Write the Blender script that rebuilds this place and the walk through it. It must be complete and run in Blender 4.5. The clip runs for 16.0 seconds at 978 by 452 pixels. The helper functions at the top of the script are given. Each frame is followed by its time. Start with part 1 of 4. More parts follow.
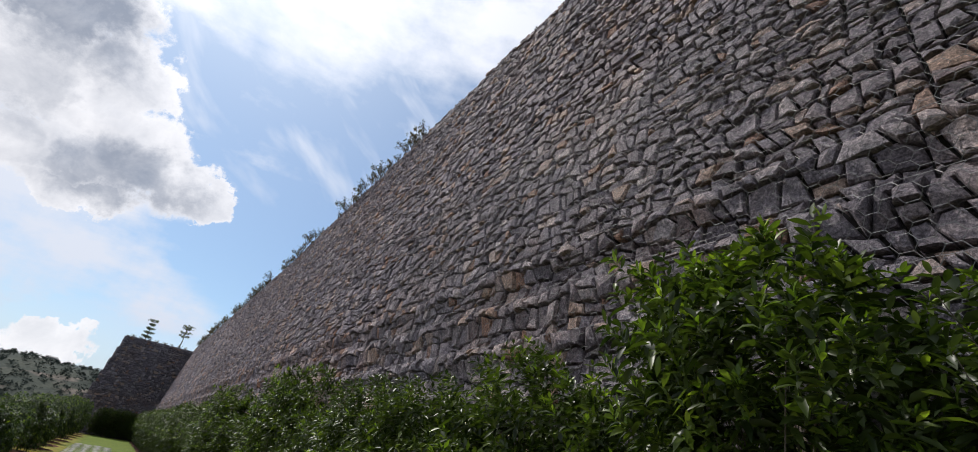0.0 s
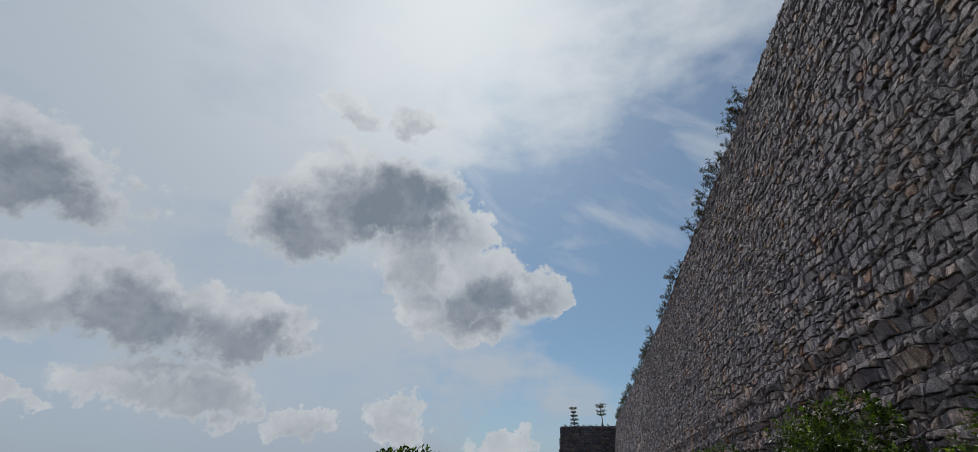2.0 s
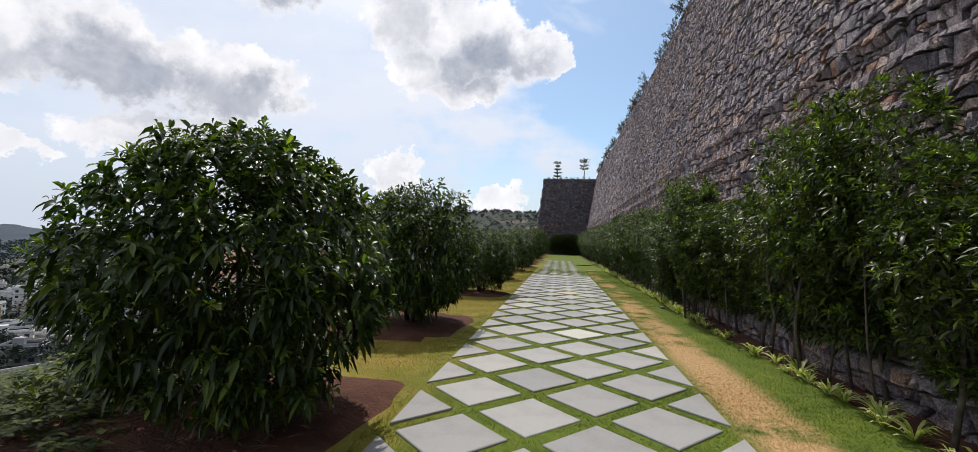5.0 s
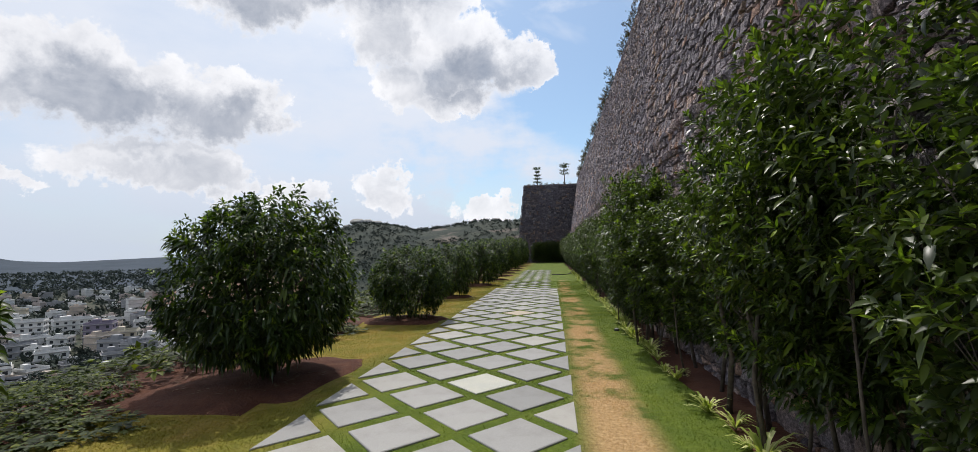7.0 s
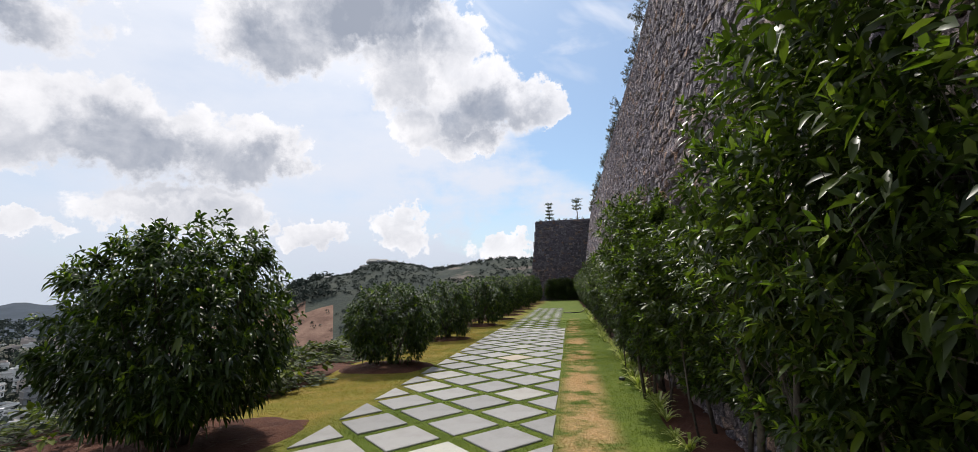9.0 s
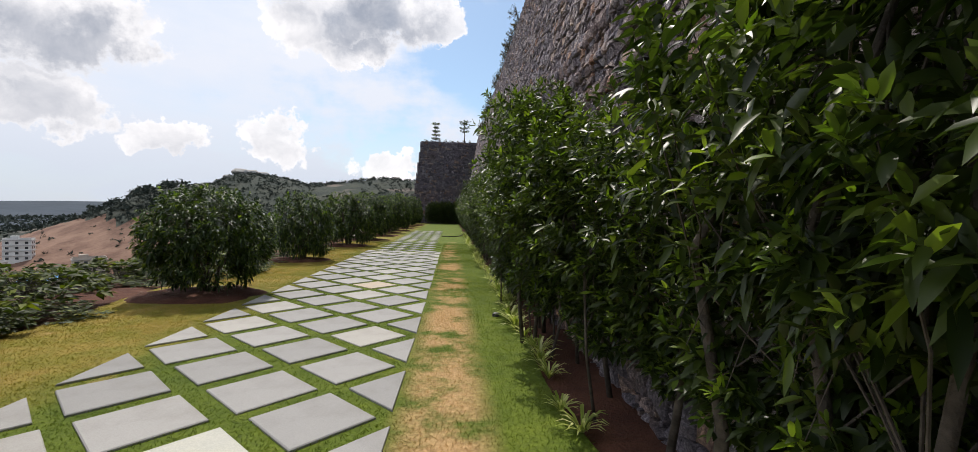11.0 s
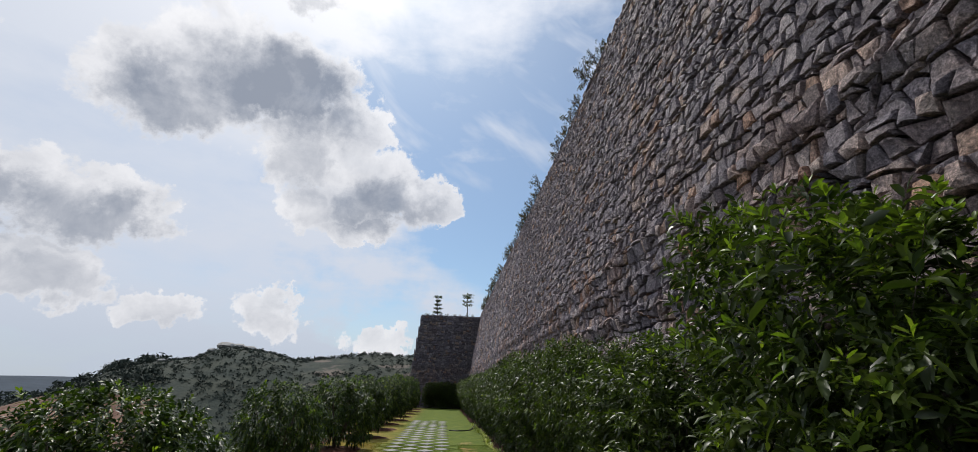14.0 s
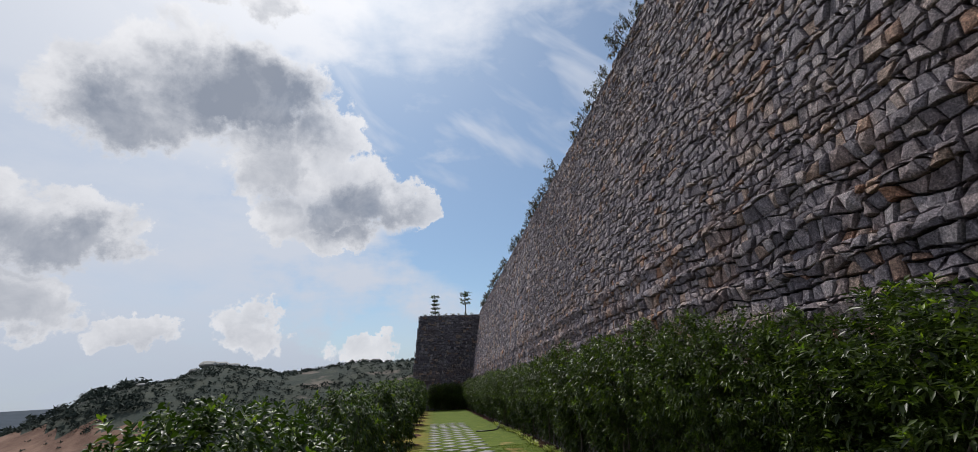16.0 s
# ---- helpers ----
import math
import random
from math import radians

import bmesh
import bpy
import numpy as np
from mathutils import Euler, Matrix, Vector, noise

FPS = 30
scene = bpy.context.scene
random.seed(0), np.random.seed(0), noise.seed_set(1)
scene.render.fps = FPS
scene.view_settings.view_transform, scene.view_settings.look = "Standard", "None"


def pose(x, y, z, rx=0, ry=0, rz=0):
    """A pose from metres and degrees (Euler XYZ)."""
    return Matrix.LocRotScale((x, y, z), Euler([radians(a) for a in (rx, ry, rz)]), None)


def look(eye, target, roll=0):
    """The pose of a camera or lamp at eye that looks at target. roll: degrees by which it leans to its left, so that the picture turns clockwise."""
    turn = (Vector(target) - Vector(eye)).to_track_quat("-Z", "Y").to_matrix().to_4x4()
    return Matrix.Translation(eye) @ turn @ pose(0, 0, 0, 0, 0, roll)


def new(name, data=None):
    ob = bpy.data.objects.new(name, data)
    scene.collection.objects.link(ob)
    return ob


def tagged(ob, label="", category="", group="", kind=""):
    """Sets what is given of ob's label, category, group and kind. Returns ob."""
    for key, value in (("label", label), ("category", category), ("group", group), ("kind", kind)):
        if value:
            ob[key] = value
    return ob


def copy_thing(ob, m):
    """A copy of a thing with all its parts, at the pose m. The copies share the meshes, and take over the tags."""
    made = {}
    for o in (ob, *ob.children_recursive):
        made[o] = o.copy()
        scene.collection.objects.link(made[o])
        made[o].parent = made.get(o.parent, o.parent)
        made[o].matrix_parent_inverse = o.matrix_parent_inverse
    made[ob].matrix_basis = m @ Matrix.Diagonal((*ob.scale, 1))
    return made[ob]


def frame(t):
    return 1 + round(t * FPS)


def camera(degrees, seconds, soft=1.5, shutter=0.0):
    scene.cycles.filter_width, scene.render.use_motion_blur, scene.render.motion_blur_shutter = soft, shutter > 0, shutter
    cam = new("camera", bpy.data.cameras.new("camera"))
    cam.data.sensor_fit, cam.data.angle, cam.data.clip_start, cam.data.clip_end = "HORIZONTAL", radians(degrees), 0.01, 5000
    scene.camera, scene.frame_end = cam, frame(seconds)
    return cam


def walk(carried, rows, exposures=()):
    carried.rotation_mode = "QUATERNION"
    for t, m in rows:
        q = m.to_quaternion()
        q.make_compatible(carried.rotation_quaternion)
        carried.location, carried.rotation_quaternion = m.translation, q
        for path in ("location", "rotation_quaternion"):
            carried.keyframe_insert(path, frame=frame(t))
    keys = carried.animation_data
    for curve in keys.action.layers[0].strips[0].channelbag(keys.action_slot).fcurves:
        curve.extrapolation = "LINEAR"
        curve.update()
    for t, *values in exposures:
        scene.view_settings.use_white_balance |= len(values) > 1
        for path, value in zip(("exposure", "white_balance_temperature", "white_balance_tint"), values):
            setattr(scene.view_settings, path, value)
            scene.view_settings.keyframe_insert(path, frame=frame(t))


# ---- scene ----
cam = camera(92.6, 16.0, soft=0.8)
PATH = [
    (0, (0.384, 1.324, 1.521), (1.317, 2.804, 2.489), 9.9),
    (0.5, (0.223, 1.65, 1.607), (1.266, 2.779, 2.886), 13.3),
    (1, (-0.022, 2.086, 1.605), (0.78, 3.421, 2.86), 12.9),
    (1.5, (-0.332, 2.49, 1.651), (-0.194, 4.118, 2.804), 4.4),
    (2, (-0.603, 2.751, 1.629), (-0.896, 4.445, 2.652), 0.6),
    (2.5, (-0.663, 2.989, 1.553), (-1.147, 4.713, 2.443), -1.5),
    (3, (-0.674, 3.279, 1.453), (-1.22, 5.091, 2.098), 0.0),
    (3.5, (-0.57, 3.627, 1.411), (-1.064, 5.534, 1.757), 1.5),
    (4, (-0.333, 4.0, 1.368), (-0.829, 5.932, 1.52), 1.4),
    (4.5, (-0.216, 4.442, 1.314), (-0.624, 6.398, 1.41), 1.6),
    (5, (-0.057, 4.877, 1.307), (-0.357, 6.853, 1.382), 1.6),
    (5.2, (0.001, 5.047, 1.335), (-0.291, 7.025, 1.409), 1.2),
    (7.3, (1.199, 6.983, 1.472), (0.937, 8.961, 1.611), -1.3),
    (7.5, (1.258, 7.083, 1.493), (1.001, 9.044, 1.79), -0.6),
    (8, (1.305, 7.192, 1.451), (0.997, 9.116, 1.903), 0.5),
    (8.5, (1.367, 7.489, 1.445), (1.059, 9.413, 1.897), -0.2),
    (9, (1.467, 7.856, 1.398), (1.143, 9.81, 1.679), -2.0),
    (9.5, (1.518, 8.06, 1.312), (1.205, 10.035, 1.311), -2.1),
    (11.8, (1.603, 10.5, 1.296), (1.921, 12.474, 1.251), 1.8),
    (12, (1.596, 10.707, 1.308), (1.835, 12.692, 1.267), 1.37),
    (12.5, (1.487, 11.227, 1.395), (1.558, 13.226, 1.413), -1.8),
    (13, (1.303, 11.657, 1.515), (1.453, 13.623, 1.854), -2.4),
    (13.5, (1.053, 12.099, 1.599), (1.211, 14.0, 2.2), 1.4),
    (14, (0.71, 12.388, 1.652), (0.864, 14.263, 2.331), 1.6),
    (14.5, (0.381, 12.715, 1.663), (0.537, 14.589, 2.343), -0.6),
    (15, (-0.033, 13.059, 1.593), (0.122, 14.936, 2.266), -3.7),
    (15.5, (-0.388, 13.344, 1.597), (-0.164, 15.216, 2.266), -2.8),
    (16, (-0.77, 13.588, 1.619), (-0.529, 15.457, 2.291), -3.0),
]
EXPOSURES = [
    (0, -0.05, 6520, 12), (0.5, -0.38, 6350, 9), (1, -0.7, 6250, 7), (1.5, -0.88, 6250, 6), (2, -0.88, 6250, 6), (2.5, -0.66, 6350, 7), (3, -0.28, 6430, 9),
    (3.5, -0.1, 6520, 11), (4.5, -0.05, 6600, 12), (5, 0.03, 6620, 12), (7.5, -0.06, 6520, 11), (8.5, -0.07, 6520, 11), (9, 0.0, 6620, 12), (9.5, 0.1, 6760, 13), (12, 0.06, 6650, 12),
    (12.5, 0.02, 6600, 12), (13, -0.04, 6600, 12), (13.5, -0.18, 6550, 12), (14, -0.27, 6500, 11), (15, -0.28, 6500, 11), (15.5, -0.32, 6450, 11), (16, -0.4, 6450, 11),
]
walk(cam, [(t, look(eye, at, lean)) for t, eye, at, lean in PATH], EXPOSURES)

# ---- world, sun and exposure ----
SUN_AZ, SUN_EL = 16.0, 58.0  # degrees left of +y, degrees up


def node(nt, kind, **sockets):
    n = nt.nodes.new(kind)
    for key, value in sockets.items():
        if key.startswith("i") and key[1:].isdigit():
            s = n.inputs[int(key[1:])]
        elif key in ("operation", "blend_type", "data_type", "interpolation_type", "noise_dimensions", "feature", "distance"):
            if key == "operation":
                n.operation = value
            elif key == "blend_type":
                n.blend_type = value
            elif key == "data_type":
                n.data_type = value
            elif key == "interpolation_type":
                n.interpolation_type = value
            elif key == "feature":
                n.feature = value
            continue
        else:
            s = n.inputs[key]
        if isinstance(value, bpy.types.NodeSocket):
            nt.links.new(value, s)
        else:
            s.default_value = value
    return n


def math_node(nt, op, a, b=0.0, c=0.0):
    return node(nt, "ShaderNodeMath", operation=op, i0=a, i1=b, i2=c).outputs[0]


def smooth(nt, value, lo, hi, out_lo=0.0, out_hi=1.0):
    n = node(nt, "ShaderNodeMapRange", interpolation_type="SMOOTHSTEP", i0=value, i1=lo, i2=hi, i3=out_lo, i4=out_hi)
    return n.outputs[0]


def blend(nt, fac, a, b, kind="MIX"):
    n = nt.nodes.new("ShaderNodeMix")
    n.data_type, n.blend_type = "RGBA", kind
    for k, value in ((0, fac), (6, a), (7, b)):
        if isinstance(value, bpy.types.NodeSocket):
            nt.links.new(value, n.inputs[k])
        else:
            n.inputs[k].default_value = value if k == 0 or len(value) == 4 else (*value, 1)
    return n.outputs[2]


def build_world():
    w = bpy.data.worlds.new("sky")
    scene.world = w
    w.use_nodes = True
    nt = w.node_tree
    bg = nt.nodes["Background"]
    sky = nt.nodes.new("ShaderNodeTexSky")
    sky.sky_type, sky.sun_disc = "NISHITA", False
    sky.sun_elevation, sky.sun_rotation = radians(SUN_EL), radians(-SUN_AZ)
    way = nt.nodes.new("ShaderNodeTexCoord").outputs["Generated"]
    xyz = node(nt, "ShaderNodeSeparateXYZ", i0=way).outputs
    az = math_node(nt, "MULTIPLY", math_node(nt, "ARCTAN2", math_node(nt, "MULTIPLY", xyz[0], -1.0), xyz[1]), 57.2958)
    el = math_node(nt, "MULTIPLY", math_node(nt, "ARCSINE", xyz[2]), 57.2958)
    flat = node(nt, "ShaderNodeCombineXYZ", i0=az, i1=el).outputs[0]
    big = node(nt, "ShaderNodeTexNoise", Vector=way, Scale=7.0, Detail=7.0, Roughness=0.62)
    fine = node(nt, "ShaderNodeTexNoise", Vector=way, Scale=22.0, Detail=7.0, Roughness=0.62)
    warp = node(nt, "ShaderNodeVectorMath", operation="SUBTRACT", i0=big.outputs["Color"], i1=(0.5, 0.5, 0.5)).outputs[0]
    warp = node(nt, "ShaderNodeVectorMath", operation="MULTIPLY", i0=warp, i1=(13.0, 9.0, 0.0)).outputs[0]
    wfine = node(nt, "ShaderNodeVectorMath", operation="SUBTRACT", i0=fine.outputs["Color"], i1=(0.5, 0.5, 0.5)).outputs[0]
    wfine = node(nt, "ShaderNodeVectorMath", operation="MULTIPLY", i0=wfine, i1=(5.0, 4.5, 0.0)).outputs[0]
    p = node(nt, "ShaderNodeVectorMath", operation="ADD", i0=flat, i1=warp).outputs[0]
    p = node(nt, "ShaderNodeVectorMath", operation="ADD", i0=p, i1=wfine).outputs[0]
    # clouds: azimuth to the left, elevation, half widths, greyness of the middle
    clouds = [
        (24.5, 33.0, 12.5, 6.0, 1.0), (34.5, 29.0, 8.0, 4.5, 0.85), (20.0, 26.0, 6.0, 4.5, 0.55), (13.0, 29.5, 5.5, 5.0, 0.3),
        (9.8, 22.4, 8.0, 4.6, 0.85), (2.6, 22.8, 4.2, 2.4, 0.25), (17.5, 20.0, 4.5, 3.5, 0.4), (12.0, 17.5, 6.0, 2.0, 0.15),
        (48.0, 16.8, 10.5, 4.6, 0.85), (57.5, 15.5, 6.0, 3.4, 0.5), (38.0, 15.6, 6.0, 3.9, 0.8), (43.0, 10.0, 10.0, 2.6, 0.5),
        (38.5, 8.8, 5.5, 2.2, 0.4), (30.0, 7.3, 3.8, 1.9, 0.3), (20.0, 8.6, 3.4, 2.6, 0.3), (8.5, 5.8, 4.5, 1.5, 0.15),
        (57.0, 7.4, 4.5, 1.3, 0.15), (62.0, 26.0, 11.0, 5.0, 0.9), (32.5, 42.0, 4.5, 2.4, 0.4), (23.0, 42.5, 4.5, 2.8, 0.45),
        (78.0, 18.0, 12.0, 5.0, 0.7), (95.0, 30.0, 14.0, 6.0, 0.7), (-95.0, 28.0, 16.0, 7.0, 0.6), (150.0, 25.0, 18.0, 7.0, 0.6),
        (-150.0, 35.0, 18.0, 7.0, 0.5),
    ]
    cover, grey = None, None
    for a, e, wide, high, dark in clouds:
        q = node(nt, "ShaderNodeVectorMath", operation="SUBTRACT", i0=p, i1=(a, e, 0)).outputs[0]
        q = node(nt, "ShaderNodeVectorMath", operation="MULTIPLY", i0=q, i1=(1 / wide, 1 / high, 0)).outputs[0]
        d = node(nt, "ShaderNodeVectorMath", operation="LENGTH", i0=q).outputs[1]
        m = math_node(nt, "SUBTRACT", 1.0, d)
        g = node(nt, "ShaderNodeVectorMath", operation="LENGTH", i0=node(nt, "ShaderNodeVectorMath", operation="ADD", i0=q, i1=(0.12, 0.2 if wide > 12 else 0.42, 0)).outputs[0]).outputs[1]
        g = math_node(nt, "MULTIPLY", smooth(nt, g, 1.25, 0.4), dark)
        cover = m if cover is None else math_node(nt, "SMOOTH_MAX", cover, m, 0.1)
        grey = g if grey is None else math_node(nt, "SMOOTH_MAX", grey, g, 0.25)
    # thin bright veil: thick to the left and high up, thin over the blue patch
    soft = node(nt, "ShaderNodeTexNoise", Vector=node(nt, "ShaderNodeVectorMath", operation="MULTIPLY", i0=way, i1=(1.0, 1.0, 2.6)).outputs[0], Scale=3.2, Detail=6.0, Roughness=0.55).outputs[0]
    waver = math_node(nt, "SUBTRACT", soft, 0.5)
    waver_fine = math_node(nt, "SUBTRACT", big.outputs[0], 0.5)
    az_w = math_node(nt, "ADD", az, math_node(nt, "ADD", math_node(nt, "MULTIPLY", waver, 60.0), math_node(nt, "MULTIPLY", waver_fine, 40.0)))
    el_w = math_node(nt, "ADD", el, math_node(nt, "ADD", math_node(nt, "MULTIPLY", waver, 50.0), math_node(nt, "MULTIPLY", waver_fine, 30.0)))
    left = smooth(nt, az_w, -4.0, 20.0)
    right = smooth(nt, az, -40.0, -80.0)
    high = smooth(nt, math_node(nt, "ADD", el_w, math_node(nt, "MULTIPLY", az, 0.25)), 24.0, 56.0)
    low = smooth(nt, el, 14.0, 2.0)
    veil = math_node(nt, "MAXIMUM", math_node(nt, "MAXIMUM", left, high), math_node(nt, "MAXIMUM", math_node(nt, "MULTIPLY", low, 0.85), math_node(nt, "MULTIPLY", right, 0.6)))
    veil = math_node(nt, "ADD", math_node(nt, "MULTIPLY", veil, 0.95), math_node(nt, "MULTIPLY", math_node(nt, "SUBTRACT", soft, 0.5), 1.1))
    # streaks of high thin cloud across the blue
    su = math_node(nt, "ADD", math_node(nt, "MULTIPLY", az, 0.055), math_node(nt, "MULTIPLY", el, 0.05))
    sv = math_node(nt, "SUBTRACT", math_node(nt, "MULTIPLY", el, 0.2), math_node(nt, "MULTIPLY", az, 0.13))
    streak = node(nt, "ShaderNodeTexNoise", Vector=node(nt, "ShaderNodeCombineXYZ", i0=su, i1=sv).outputs[0], Scale=0.8, Detail=4.0, Roughness=0.5, Distortion=0.3).outputs[0]
    streak = math_node(nt, "MULTIPLY", smooth(nt, streak, 0.45, 0.75), smooth(nt, el, 16.0, 28.0, 0.12, 0.7))
    veil = math_node(nt, "MAXIMUM", veil, streak)
    veil = node(nt, "ShaderNodeClamp", Value=veil, Min=0.08, Max=1.0).outputs[0]
    s = (-math.sin(radians(SUN_AZ)) * math.cos(radians(SUN_EL)), math.cos(radians(SUN_AZ)) * math.cos(radians(SUN_EL)), math.sin(radians(SUN_EL)))
    near_sun = node(nt, "ShaderNodeVectorMath", operation="DOT_PRODUCT", i0=way, i1=s).outputs[1]
    near_sun = math_node(nt, "POWER", math_node(nt, "MAXIMUM", near_sun, 0.0), 10.0)
    blue = blend(nt, 1.0, sky.outputs[0], (0.105, 0.125, 0.132, 1), "MULTIPLY")
    pale = blend(nt, near_sun, (0.74, 0.81, 0.93, 1), (1.42, 1.43, 1.46, 1))
    # a greyer haze just over the horizon
    pale = blend(nt, math_node(nt, "MULTIPLY", smooth(nt, el, 12.0, 0.0), 0.75), pale, (0.57, 0.65, 0.76, 1))
    col = blend(nt, veil, blue, pale)
    billow = node(nt, "ShaderNodeTexNoise", Vector=way, Scale=13.0, Detail=9.0, Roughness=0.66, Distortion=0.35).outputs[0]
    toward = node(nt, "ShaderNodeVectorMath", operation="ADD", i0=way, i1=tuple(0.035 * c for c in s)).outputs[0]
    billow_lit = node(nt, "ShaderNodeTexNoise", Vector=toward, Scale=13.0, Detail=5.0, Roughness=0.6, Distortion=0.35).outputs[0]
    relief = math_node(nt, "SUBTRACT", billow, billow_lit)
    edge = math_node(nt, "ADD", cover, math_node(nt, "ADD", math_node(nt, "MULTIPLY", math_node(nt, "SUBTRACT", billow, 0.5), 0.9), math_node(nt, "MULTIPLY", math_node(nt, "SUBTRACT", fine.outputs[0], 0.5), 0.5)))
    thick = smooth(nt, edge, -0.02, 0.42)
    cover = smooth(nt, edge, math_node(nt, "MULTIPLY_ADD", grey, -0.12, -0.03), math_node(nt, "MULTIPLY_ADD", grey, 0.1, 0.13))
    grey = math_node(nt, "MULTIPLY", grey, math_node(nt, "ADD", math_node(nt, "MULTIPLY", thick, 0.6), 0.4))
    grey = math_node(nt, "ADD", grey, math_node(nt, "MULTIPLY", relief, -0.75))
    grey = node(nt, "ShaderNodeClamp", Value=grey, Min=0.0, Max=1.0).outputs[0]
    body = blend(nt, near_sun, (1.0, 1.01, 1.04, 1), (1.35, 1.36, 1.38, 1))
    body = blend(nt, grey, body, (0.32, 0.365, 0.45, 1))
    col = blend(nt, math_node(nt, "MULTIPLY", cover, 0.92), col, body)
    below = smooth(nt, el, -0.5, -4.0)
    col = blend(nt, below, col, (0.16, 0.17, 0.16, 1))
    nt.links.new(col, bg.inputs[0])
    bg.inputs[1].default_value = 1.0


build_world()
sun = new("sun", bpy.data.lights.new("sun", "SUN"))
sun.data.energy, sun.data.angle, sun.data.color = 3.4, radians(0.6), (1.0, 0.965, 0.90)
sun.matrix_world = look((0, 0, 0), (math.sin(radians(SUN_AZ)) * math.cos(radians(SUN_EL)), -math.cos(radians(SUN_AZ)) * math.cos(radians(SUN_EL)), -math.sin(radians(SUN_EL))))


# ---- materials ----
def material(name, rough=0.8):
    m = bpy.data.materials.new(name)
    m.use_nodes = True
    b = m.node_tree.nodes["Principled BSDF"]
    b.inputs["Roughness"].default_value = rough
    b.inputs["Specular IOR Level"].default_value = 0.35
    return m, m.node_tree, b


def noise_of(nt, scale, detail=5.0, rough=0.6, coord=None, stretch=None):
    v = coord or nt.nodes.new("ShaderNodeTexCoord").outputs["Object"]
    if stretch:
        v = node(nt, "ShaderNodeVectorMath", operation="MULTIPLY", i0=v, i1=stretch).outputs[0]
    return node(nt, "ShaderNodeTexNoise", Vector=v, Scale=scale, Detail=detail, Roughness=rough).outputs[0]


def ramp(nt, fac, *stops):
    n = node(nt, "ShaderNodeValToRGB", Fac=fac)
    while len(n.color_ramp.elements) < len(stops):
        n.color_ramp.elements.new(0.5)
    for e, (at, c) in zip(n.color_ramp.elements, stops):
        e.position, e.color = at, (*c, 1)
    return n.outputs[0]


def bump(nt, b, height, strength, distance):
    n = nt.nodes.new("ShaderNodeBump")
    n.inputs["Strength"].default_value, n.inputs["Distance"].default_value = strength, distance
    nt.links.new(height, n.inputs["Height"])
    nt.links.new(n.outputs[0], b.inputs["Normal"])


def simple(name, c0, c1, scale=6.0, rough=0.8, relief=0.3, dist=0.01, fine=60.0):
    m, nt, b = material(name, rough)
    a = noise_of(nt, scale)
    f = noise_of(nt, fine, 4.0)
    c = blend(nt, smooth(nt, a, 0.3, 0.7), c0, c1)
    c = blend(nt, 0.35, c, ramp(nt, f, (0.25, (0.25, 0.25, 0.25)), (0.75, (1, 1, 1))), "MULTIPLY")
    nt.links.new(c, b.inputs["Base Color"])
    bump(nt, b, f, relief, dist)
    return m


def stone_material(name, single, tint=(1, 1, 1)):
    m, nt, b = material(name, 0.82)
    if single:
        rnd = nt.nodes.new("ShaderNodeObjectInfo").outputs["Random"]
    else:
        rnd = nt.nodes.new("ShaderNodeNewGeometry").outputs["Random Per Island"]
    t = lambda c: tuple(k * f for k, f in zip(c, tint))
    base = ramp(nt, rnd, (0.0, t((0.12, 0.114, 0.124))), (0.28, t((0.265, 0.252, 0.26))), (0.55, t((0.19, 0.184, 0.2))), (0.84, t((0.38, 0.365, 0.355))), (0.95, t((0.37, 0.30, 0.235))), (0.985, t((0.29, 0.195, 0.14))))
    patch = noise_of(nt, 0.55, 4.0)
    base = blend(nt, smooth(nt, patch, 0.45, 0.75, 0.0, 0.5), base, blend(nt, 1.0, base, (1.18, 1.0, 0.82, 1), "MULTIPLY"))
    # a browner load of stone fills some of the stepped courses
    place = nt.nodes.new("ShaderNodeTexCoord").outputs["Object"]
    high = node(nt, "ShaderNodeSeparateXYZ", i0=place).outputs[2]
    load = math_node(nt, "MULTIPLY", smooth(nt, high, 4.5, 3.9), smooth(nt, noise_of(nt, 0.8, 3.0, 0.6, place), 0.42, 0.6))
    load = math_node(nt, "MULTIPLY", load, smooth(nt, math_node(nt, "FRACT", math_node(nt, "MULTIPLY", rnd, 37.0)), 0.25, 0.45))
    base = blend(nt, math_node(nt, "MULTIPLY", load, 0.45), base, blend(nt, 1.0, base, (1.5, 1.12, 0.78, 1), "MULTIPLY"))
    mid = noise_of(nt, 12.0, 7.0, 0.75)
    fine = noise_of(nt, 48.0, 6.0, 0.75)
    base = blend(nt, 0.6, base, ramp(nt, mid, (0.3, (0.35, 0.35, 0.36)), (0.5, (0.92, 0.92, 0.92)), (0.68, (1.7, 1.68, 1.62))), "MULTIPLY")
    base = blend(nt, 0.9, base, ramp(nt, fine, (0.32, (0.3, 0.3, 0.3)), (0.5, (0.95, 0.95, 0.95)), (0.66, (1.8, 1.78, 1.72))), "MULTIPLY")
    nt.links.new(base, b.inputs["Base Color"])
    h = math_node(nt, "ADD", math_node(nt, "MULTIPLY", mid, 1.0), math_node(nt, "MULTIPLY", fine, 0.4))
    bump(nt, b, h, 1.0, 0.045)
    return m


